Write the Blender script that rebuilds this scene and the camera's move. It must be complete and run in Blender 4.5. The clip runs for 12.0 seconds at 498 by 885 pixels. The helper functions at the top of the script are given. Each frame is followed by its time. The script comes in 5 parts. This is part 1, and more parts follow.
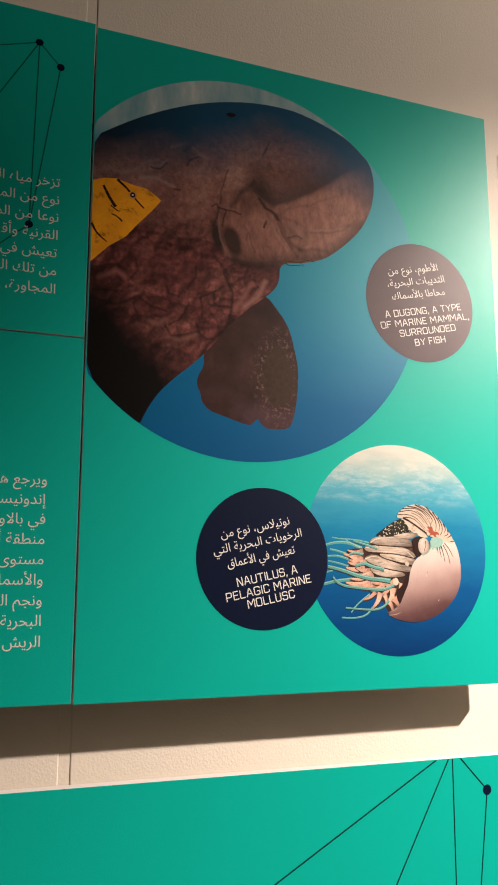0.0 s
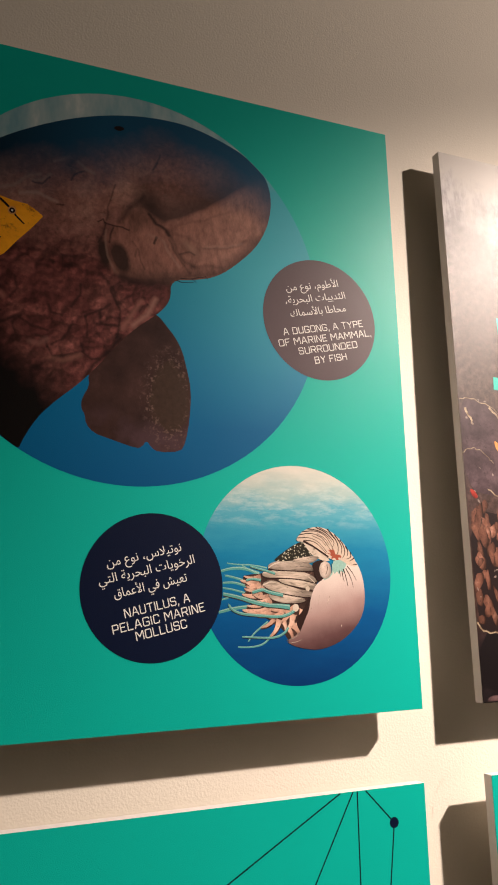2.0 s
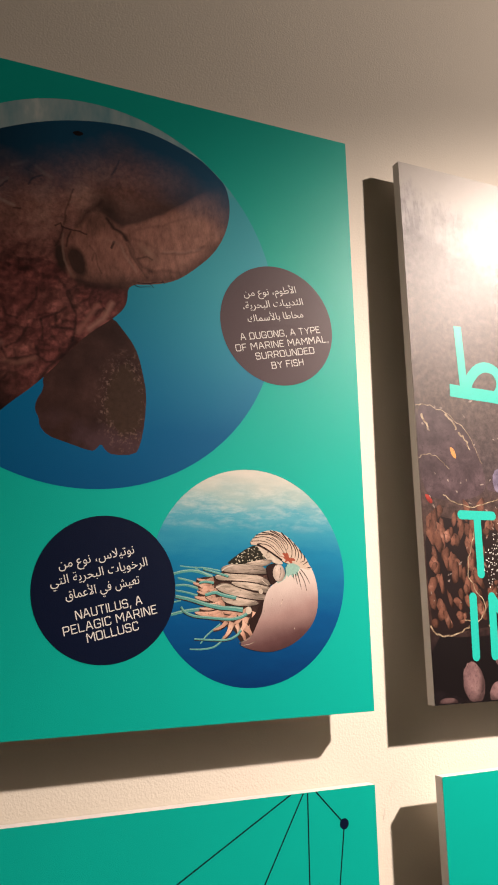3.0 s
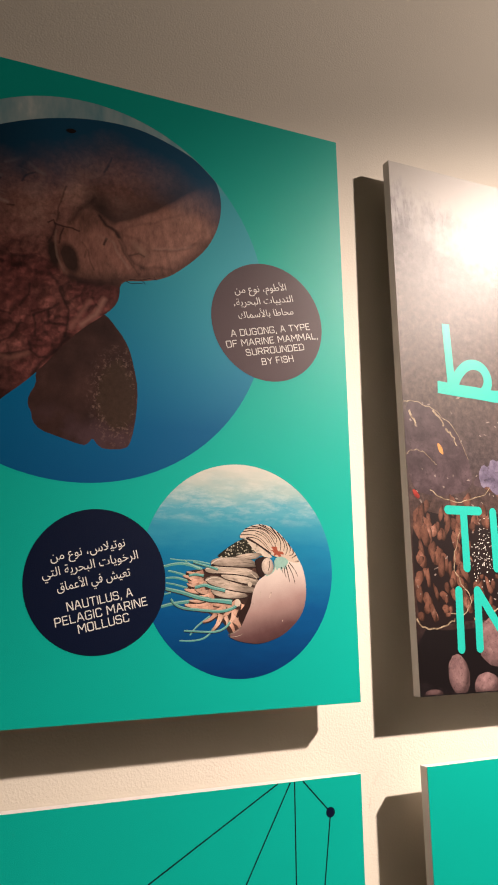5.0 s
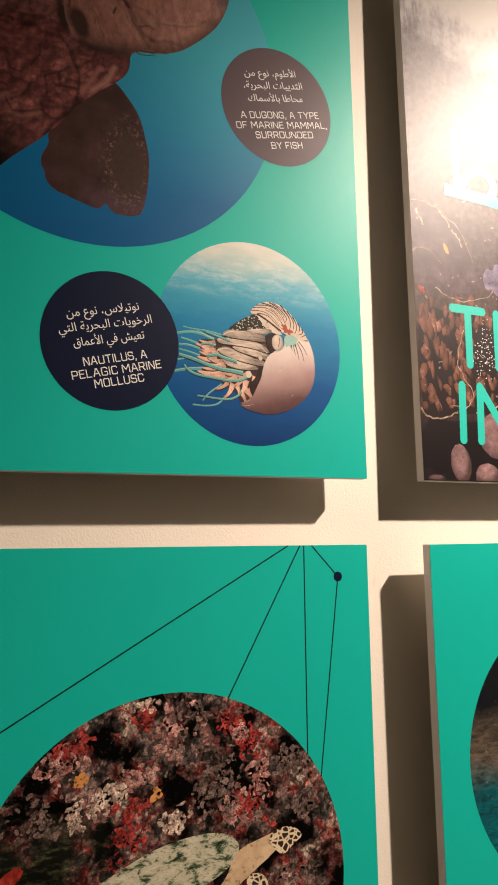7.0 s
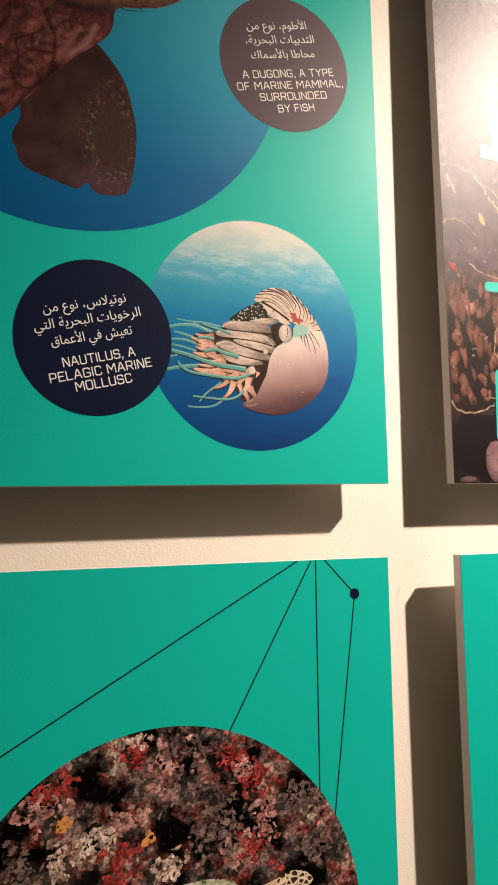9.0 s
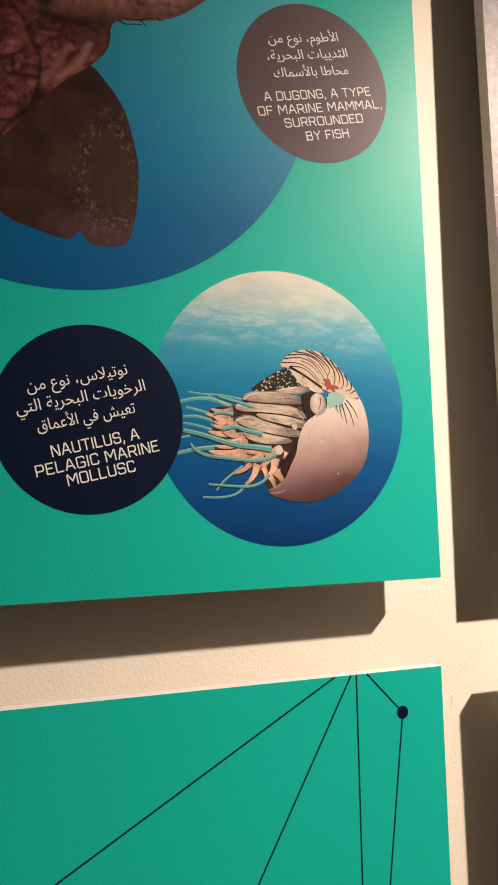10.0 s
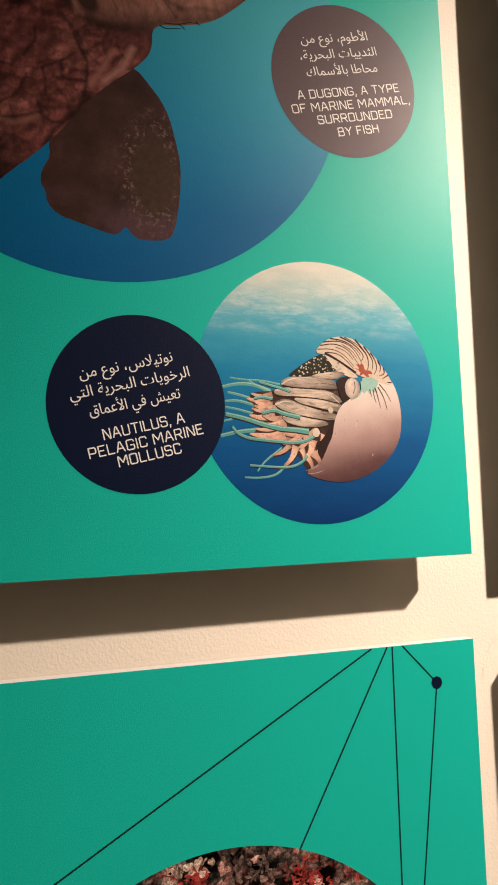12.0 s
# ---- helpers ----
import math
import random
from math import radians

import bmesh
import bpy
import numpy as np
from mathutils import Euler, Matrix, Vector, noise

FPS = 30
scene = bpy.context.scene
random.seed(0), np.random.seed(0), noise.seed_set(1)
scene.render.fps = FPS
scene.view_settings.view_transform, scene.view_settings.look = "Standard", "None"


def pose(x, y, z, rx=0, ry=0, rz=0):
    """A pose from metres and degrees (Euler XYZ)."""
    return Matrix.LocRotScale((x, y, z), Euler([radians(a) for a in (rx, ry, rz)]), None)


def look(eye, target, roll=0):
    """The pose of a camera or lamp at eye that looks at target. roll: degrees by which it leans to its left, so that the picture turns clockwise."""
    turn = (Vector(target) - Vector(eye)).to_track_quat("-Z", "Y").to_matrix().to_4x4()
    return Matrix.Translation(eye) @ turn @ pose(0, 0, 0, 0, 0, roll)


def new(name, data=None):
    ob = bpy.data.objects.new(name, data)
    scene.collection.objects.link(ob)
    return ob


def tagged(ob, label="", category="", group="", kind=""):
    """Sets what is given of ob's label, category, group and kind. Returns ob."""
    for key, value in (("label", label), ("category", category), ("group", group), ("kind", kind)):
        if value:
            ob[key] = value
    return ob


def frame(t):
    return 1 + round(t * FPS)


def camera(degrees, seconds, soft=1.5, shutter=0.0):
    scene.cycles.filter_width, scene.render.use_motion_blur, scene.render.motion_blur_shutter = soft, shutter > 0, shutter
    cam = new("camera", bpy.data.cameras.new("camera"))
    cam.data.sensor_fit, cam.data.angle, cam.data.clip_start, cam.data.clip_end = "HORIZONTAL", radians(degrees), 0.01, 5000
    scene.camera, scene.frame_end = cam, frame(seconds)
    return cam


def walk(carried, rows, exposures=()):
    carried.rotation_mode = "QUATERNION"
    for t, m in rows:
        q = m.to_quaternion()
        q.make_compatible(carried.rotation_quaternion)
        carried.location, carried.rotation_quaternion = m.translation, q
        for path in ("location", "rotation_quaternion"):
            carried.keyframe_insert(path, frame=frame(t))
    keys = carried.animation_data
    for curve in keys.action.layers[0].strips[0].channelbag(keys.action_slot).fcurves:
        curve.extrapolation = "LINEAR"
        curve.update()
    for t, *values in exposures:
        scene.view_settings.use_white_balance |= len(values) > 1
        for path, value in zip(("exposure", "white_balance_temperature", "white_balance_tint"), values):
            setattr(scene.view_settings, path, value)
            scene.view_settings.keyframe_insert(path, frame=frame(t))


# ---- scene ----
# ---- camera ----
cam = camera(34.2, 12.0, soft=1.9)
PATH = [
    (0, (-0.145, -0.941, 1.33), (0.546, 0.903, 1.678), -0.0),
    (0.5, (-0.109, -0.935, 1.333), (0.588, 0.905, 1.688), -0.3),
    (0.6, (-0.101, -0.931, 1.335), (0.592, 0.911, 1.689), -0.4),
    (1, (-0.089, -0.94, 1.338), (0.616, 0.893, 1.717), -0.9),
    (1.2, (-0.081, -0.939, 1.337), (0.611, 0.897, 1.724), -1.0),
    (1.5, (-0.068, -0.939, 1.34), (0.647, 0.889, 1.724), -1.6),
    (2, (-0.049, -0.938, 1.337), (0.726, 0.862, 1.736), -1.5),
    (2.5, (-0.032, -0.951, 1.334), (0.753, 0.844, 1.74), -1.4),
    (3, (-0.021, -0.96, 1.333), (0.795, 0.82, 1.743), -1.3),
    (3.5, (-0.02, -0.968, 1.33), (0.794, 0.813, 1.736), -1.2),
    (5.5, (-0.028, -0.976, 1.33), (0.826, 0.789, 1.723), -1.1),
    (5.7, (-0.034, -0.974, 1.332), (0.834, 0.784, 1.724), -1.3),
    (6, (-0.022, -0.986, 1.325), (0.831, 0.78, 1.719), -1.5),
    (6.5, (-0.046, -1.003, 1.222), (0.797, 0.758, 1.656), -2.0),
    (6.9, (-0.05, -0.943, 1.094), (0.834, 0.817, 1.441), -1.3),
    (7, (-0.047, -0.943, 1.105), (0.82, 0.84, 1.368), -1.2),
    (7.2, (-0.05, -0.944, 1.093), (0.81, 0.847, 1.322), -1.2),
    (8.8, (-0.008, -0.878, 1.138), (0.821, 0.934, 1.308), -1.8),
    (9, (0.056, -0.876, 1.165), (0.797, 0.973, 1.343), -1.3),
    (9.5, (0.09, -0.764, 1.266), (0.892, 1.056, 1.473), -1.4),
    (10, (0.101, -0.738, 1.271), (0.809, 1.124, 1.451), -1.7),
    (10.5, (0.091, -0.743, 1.272), (0.746, 1.138, 1.457), -2.0),
    (11, (0.086, -0.756, 1.274), (0.734, 1.126, 1.469), -2.0),
    (11.5, (0.078, -0.765, 1.27), (0.732, 1.116, 1.458), -2.2),
    (12, (0.066, -0.766, 1.254), (0.734, 1.11, 1.428), -2.2),
]
EXPO = [(0.0, 0.40, 6500, 10), (0.5, 0.36, 6500, 10), (1.5, 0.20, 6500, 10), (2.5, 0.03, 6500, 10), (6.5, 0.05, 6500, 10), (7.2, -0.10, 6800, 10), (8.8, -0.02, 6700, 10), (9.0, 0.05, 6600, 10), (9.5, -0.20, 6800, 10), (10.0, -0.04, 6800, 10), (12.0, 0.03, 6800, 10)]
walk(cam, [(t, look(eye, target, roll)) for t, eye, target, roll in PATH], EXPO)

# ---- light: one ceiling spotlight ahead of the wall, beyond the panels ----
LAMP = (2.05, -1.24, 2.72)
spot_data = bpy.data.lights.new("spotlight", "SPOT")
spot_data.energy, spot_data.color = 690, (1.0, 0.815, 0.70)
spot_data.spot_size, spot_data.spot_blend, spot_data.shadow_soft_size = radians(75.4), 0.88, 0.035
spot = new("spotlight", spot_data)
spot.matrix_world = look(LAMP, (0.986, 0.05, 0.45))
# the same fitting's weak spill over the upper wall
stray_data = bpy.data.lights.new("spotlight_stray", "SPOT")
stray_data.energy, stray_data.color = 78, (1.0, 0.815, 0.70)
stray_data.spot_size, stray_data.spot_blend, stray_data.shadow_soft_size = radians(97), 0.17, 0.035
stray = new("spotlight_stray", stray_data)
stray.matrix_world = look(LAMP, (1.67, 0.05, 2.636))
# an added fill lamp, out of view, bouncing light off the opposite wall
fill_spot_data = bpy.data.lights.new("spotlight", "SPOT")
fill_spot_data.energy, fill_spot_data.color = 32, (1.0, 0.93, 0.52)
fill_spot_data.spot_size, fill_spot_data.spot_blend, fill_spot_data.shadow_soft_size = radians(90), 1.0, 0.04
fill_spot = new("spotlight", fill_spot_data)
fill_spot.matrix_world = look((-0.6, -1.6, 2.9), (-0.6, -3.6, 1.2))
world = bpy.data.worlds.new("world")
world.use_nodes = True
world.node_tree.nodes["Background"].inputs[0].default_value = (0.004, 0.004, 0.003, 1)
scene.world = world


# ---- materials ----
class Nodes:
    """A short way to write a node material."""

    def __init__(self, name, rough=0.5, spec=0.5):
        self.material = bpy.data.materials.new(name)
        self.material.use_nodes = True
        self.tree = self.material.node_tree
        self.shader = self.tree.nodes["Principled BSDF"]
        self.shader.inputs["Roughness"].default_value = rough
        self.shader.inputs["Specular IOR Level"].default_value = spec
        self.place = self.add("ShaderNodeTexCoord").outputs["Object"]

    def add(self, kind, **inputs):
        node = self.tree.nodes.new(kind)
        for key, value in inputs.items():
            self.feed(node.inputs[key.replace("_", " ")], value)
        return node

    def feed(self, socket, value):
        if isinstance(value, bpy.types.NodeSocket):
            self.tree.links.new(value, socket)
        else:
            socket.default_value = value

    def mapped(self, scale=(1, 1, 1), turn=(0, 0, 0), shift=(0, 0, 0)):
        node = self.add("ShaderNodeMapping", Vector=self.place)
        node.inputs["Scale"].default_value = scale
        node.inputs["Rotation"].default_value = turn
        node.inputs["Location"].default_value = shift
        return node.outputs[0]

    def noise(self, scale, detail=4.0, rough=0.55, vector=None, distortion=0.0):
        return self.add("ShaderNodeTexNoise", Vector=vector or self.place, Scale=scale, Detail=detail, Roughness=rough, Distortion=distortion).outputs["Fac"]

    def voronoi(self, scale, feature="F1", output="Distance", vector=None, randomness=1.0):
        node = self.add("ShaderNodeTexVoronoi", Vector=vector or self.place, Scale=scale, Randomness=randomness)
        node.feature = feature
        return node.outputs[output]

    def ramp(self, fac, *stops):
        node = self.add("ShaderNodeValToRGB", Fac=fac)
        ramp = node.color_ramp
        for n, (at, colour) in enumerate(stops):
            element = ramp.elements[n] if n < 2 else ramp.elements.new(at)
            element.position = at
            element.color = (*colour, 1) if not isinstance(colour, (int, float)) else (colour, colour, colour, 1)
        return node.outputs[0]

    def mix(self, fac, a, b, how="MIX"):
        node = self.tree.nodes.new("ShaderNodeMix")
        node.data_type, node.blend_type = "RGBA", how
        for socket, value in ((node.inputs[0], fac), (node.inputs[6], a), (node.inputs[7], b)):
            self.feed(socket, (*value, 1) if isinstance(value, tuple) and len(value) == 3 else value)
        return node.outputs[2]

    def math(self, how, a, b=0.0):
        node = self.tree.nodes.new("ShaderNodeMath")
        node.operation = how
        self.feed(node.inputs[0], a)
        self.feed(node.inputs[1], b)
        return node.outputs[0]

    def span(self, value, low, high):
        """0 at low, 1 at high, held at both ends."""
        node = self.add("ShaderNodeMapRange", Value=value)
        node.inputs["From Min"].default_value, node.inputs["From Max"].default_value = low, high
        return node.outputs[0]

    def axis(self, n):
        return self.add("ShaderNodeSeparateXYZ", Vector=self.place).outputs[n]

    def bump(self, height, strength, distance):
        node = self.add("ShaderNodeBump", Height=height, Strength=strength, Distance=distance)
        self.feed(self.shader.inputs["Normal"], node.outputs[0])

    def colour(self, value):
        self.feed(self.shader.inputs["Base Color"], (*value, 1) if isinstance(value, tuple) else value)
        return self.material


# the satin laminate over all the prints
GLOSS, SHEEN = 0.345, 0.205


def satin(n):
    """The fine leathery grain of the laminate on every print."""
    n.bump(n.noise(1000, 2.0), 0.45, 0.0004)


def print_ink(name, colour, rough=GLOSS, vary=0.06):
    n = Nodes(name, rough, SHEEN)
    satin(n)
    dark = tuple(c * (1 - vary) for c in colour)
    tone = n.mix(n.noise(9, 3.0), dark, colour)
    return n.colour(n.mix(1.0, tone, n.ramp(n.noise(850, 2.0), (0.30, 0.86), (0.70, 1.12)), "MULTIPLY"))


TEAL = (0.002, 0.415, 0.340)
M_TEAL = print_ink("teal_print", TEAL)
M_NAVY = print_ink("navy_print", (0.003, 0.007, 0.027), GLOSS)
M_TAUPE = print_ink("taupe_print", (0.086, 0.058, 0.066), GLOSS)
M_WHITE = print_ink("white_print", (0.78, 0.76, 0.72), GLOSS)
M_TITLE = print_ink("mint_print", (0.016, 0.45, 0.375))
M_FAINT = print_ink("faint_line_print", (0.004, 0.110, 0.085))
M_LINE = print_ink("line_print", (0.004, 0.016, 0.020), GLOSS)


def make_wall_paint():
    n = Nodes("cream_wall_paint", 0.62, 0.35)
    stipple = n.noise(300, 3.0, 0.6)
    pits = n.voronoi(380, "SMOOTH_F1")
    n.bump(n.mix(0.35, stipple, pits), 0.28, 0.0017)
    tone = n.mix(n.noise(2.3, 5.0), (0.65, 0.600, 0.515), (0.71, 0.660, 0.575))
    scuff = n.span(n.noise(38, 6.0, 0.7, n.mapped((1, 1, 0.35), (0, 0.5, 0)), 1.2), 0.70, 0.80)
    return n.colour(n.mix(n.math("MULTIPLY", scuff, 0.22), tone, (0.36, 0.33, 0.29)))


def make_edge():
    n = Nodes("grey_board_edge", 0.55)
    grain = n.noise(60, 4.0, 0.6, n.mapped((1, 1, 0.04)))
    n.bump(n.noise(500, 3.0), 0.2, 0.0006)
    return n.colour(n.mix(grain, (0.62, 0.60, 0.57), (0.72, 0.70, 0.67)))


def make_plain(name, low, high, scale, rough):
    n = Nodes(name, rough)
    n.bump(n.noise(scale * 30, 3.0), 0.15, 0.001)
    return n.colour(n.mix(n.noise(scale, 5.0), low, high))


M_WALL = make_wall_paint()
M_EDGE = make_edge()
M_WOOD = make_plain("raw_pine", (0.30, 0.20, 0.11), (0.40, 0.28, 0.16), 12, 0.6)
# floor and far walls are ochre so that their bounce yellows the shadows
M_FLOOR = make_plain("ochre_bounce_floor", (0.060, 0.050, 0.024), (0.085, 0.072, 0.038), 3, 0.45)
M_CEILING = make_plain("dark_ceiling_paint", (0.05, 0.05, 0.048), (0.065, 0.063, 0.06), 3, 0.8)
M_FAR_WALL = make_plain("ochre_bounce_wall", (0.15, 0.140, 0.062), (0.18, 0.165, 0.080), 2, 0.7)


def make_sea():
    """Blue water, paler and streaked under the surface."""
    n = Nodes("deep_blue_water_print", GLOSS, SHEEN)
    satin(n)
    x, z = n.axis(0), n.axis(2)
    up = n.math("ADD", n.math("MULTIPLY", z, 1.0), n.math("MULTIPLY", n.noise(6, 3.0), 0.03))
    deep = n.ramp(n.span(up, 0.28, 0.76), (0.0, (0.0, 0.072, 0.205)), (0.35, (0.0, 0.130, 0.290)), (0.7, (0.010, 0.240, 0.365)), (1.0, (0.045, 0.30, 0.39)))
    glow = n.math("MULTIPLY", n.span(x, 0.16, 0.38), n.span(z, 0.36, 0.58))
    deep = n.mix(n.math("MULTIPLY", glow, 0.80), deep, (0.050, 0.375, 0.440))
    streak = n.noise(26, 4.0, 0.6, n.mapped((1.0, 1, 0.35), (0, 0.35, 0)))
    pale = n.ramp(streak, (0.35, (0.16, 0.33, 0.38)), (0.62, (0.36, 0.47, 0.48)), (0.75, (0.64, 0.66, 0.62)))
    edge = n.span(n.math("ADD", z, n.math("MULTIPLY", n.math("ABSOLUTE", n.math("SUBTRACT", x, 0.16)), -0.32)), 0.625, 0.665)
    return n.colour(n.mix(edge, deep, pale))


def make_lagoon():
    """Blue water with a bright, cloudy surface."""
    n = Nodes("bright_blue_water_print", GLOSS, SHEEN)
    satin(n)
    z = n.axis(2)
    ruffled = n.noise(34, 5.0, 0.6, n.mapped((0.55, 1, 1.6)))
    up = n.math("ADD", z, n.math("MULTIPLY", n.math("SUBTRACT", ruffled, 0.5), 0.045))
    wisp = n.span(n.noise(55, 6.0, 0.68, n.mapped((0.45, 1, 1.5), (0, -0.08, 0))), 0.46, 0.72)
    wisp = n.math("MULTIPLY", wisp, n.math("MULTIPLY", n.span(z, 0.232, 0.262), n.span(z, 0.315, 0.285)))
    water = n.ramp(n.span(up, 0.04, 0.32),
        (0.0, (0.0, 0.030, 0.130)), (0.30, (0.0, 0.075, 0.235)), (0.58, (0.006, 0.190, 0.355)), (0.70, (0.034, 0.29, 0.41)),
        (0.78, (0.10, 0.37, 0.46)), (0.85, (0.30, 0.47, 0.47)), (0.93, (0.52, 0.56, 0.50)), (1.0, (0.68, 0.64, 0.56)))
    return n.colour(n.mix(n.math("MULTIPLY", wisp, 0.5), water, (0.78, 0.78, 0.72)))


def shifted(n, scale, detail, amount):
    """The place, pushed about by noise."""
    warp = n.add("ShaderNodeTexNoise", Vector=n.place, Scale=scale, Detail=detail, Roughness=0.6)
    moved = n.tree.nodes.new("ShaderNodeVectorMath")
    moved.operation = "MULTIPLY_ADD"
    n.feed(moved.inputs[0], warp.outputs["Color"])
    moved.inputs[1].default_value = (amount, 0, amount)
    n.feed(moved.inputs[2], n.place)
    back = n.tree.nodes.new("ShaderNodeVectorMath")
    back.operation = "SUBTRACT"
    n.feed(back.inputs[0], moved.outputs[0])
    back.inputs[1].default_value = (amount / 2, 0, amount / 2)
    return back.outputs[0]


def stroke(n, place, trail, width, soft):
    """1 along a bent line of some half width (mm), fading out over soft (mm)."""
    trail = [(x / 1000, z / 1000) for x, z in trail]
    least = None
    for (ax, az), (bx, bz) in zip(trail, trail[1:]):
        dx, dz = bx - ax, bz - az
        size = dx * dx + dz * dz
        away, dot, along, gap = (n.tree.nodes.new("ShaderNodeVectorMath") for _ in range(4))
        away.operation, dot.operation, along.operation, gap.operation = "SUBTRACT", "DOT_PRODUCT", "SCALE", "DISTANCE"
        n.feed(away.inputs[0], place)
        away.inputs[1].default_value = (ax, 0, az)
        n.feed(dot.inputs[0], away.outputs[0])
        dot.inputs[1].default_value = (dx / size, 0, dz / size)
        held = n.math("MINIMUM", n.math("MAXIMUM", dot.outputs["Value"], 0.0), 1.0)
        along.inputs[0].default_value = (dx, 0, dz)
        n.feed(along.inputs["Scale"], held)
        n.feed(gap.inputs[0], away.outputs[0])
        n.feed(gap.inputs[1], along.outputs[0])
        least = gap.outputs["Value"] if least is None else n.math("MINIMUM", least, gap.outputs["Value"])
    return n.span(least, (width + soft) / 1000, width / 1000)


def after(n, place, tone):
    """The same place, worked out once tone is known, which keeps a long chain of marks in order."""
    node = n.tree.nodes.new("ShaderNodeVectorMath")
    node.operation = "MULTIPLY_ADD"
    n.feed(node.inputs[0], tone)
    node.inputs[1].default_value = (1e-9, 1e-9, 1e-9)
    n.feed(node.inputs[2], place)
    return node.outputs[0]


def marked(n, tone, place, trail, width, soft, amount, ink):
    return n.mix(n.math("MULTIPLY", stroke(n, after(n, place, tone), trail, width, soft), amount), tone, ink)


def spot_field(n, place, cx, cz, rx, rz, turn, hard):
    """1 inside an oval, fading out at its edge."""
    c, sn = math.cos(radians(turn)), math.sin(radians(turn))
    parts = n.add("ShaderNodeSeparateXYZ", Vector=place)
    x, z = parts.outputs[0], parts.outputs[2]
    px, pz = n.math("SUBTRACT", x, cx), n.math("SUBTRACT", z, cz)
    u = n.math("DIVIDE", n.math("ADD", n.math("MULTIPLY", px, c), n.math("MULTIPLY", pz, sn)), rx)
    w = n.math("DIVIDE", n.math("SUBTRACT", n.math("MULTIPLY", pz, c), n.math("MULTIPLY", px, sn)), rz)
    return n.span(n.math("SQRT", n.math("ADD", n.math("MULTIPLY", u, u), n.math("MULTIPLY", w, w))), 1.0 + 0.5 * (1 - hard), hard)


def pebbles(n, place, scale):
    """Rounded lumps, 0 in the joints, 1 on top."""
    node = n.add("ShaderNodeTexVoronoi", Vector=place, Scale=scale)
    node.feature = "SMOOTH_F1"
    node.inputs["Smoothness"].default_value = 0.30
    return n.math("SUBTRACT", 1.0, node.outputs["Distance"])


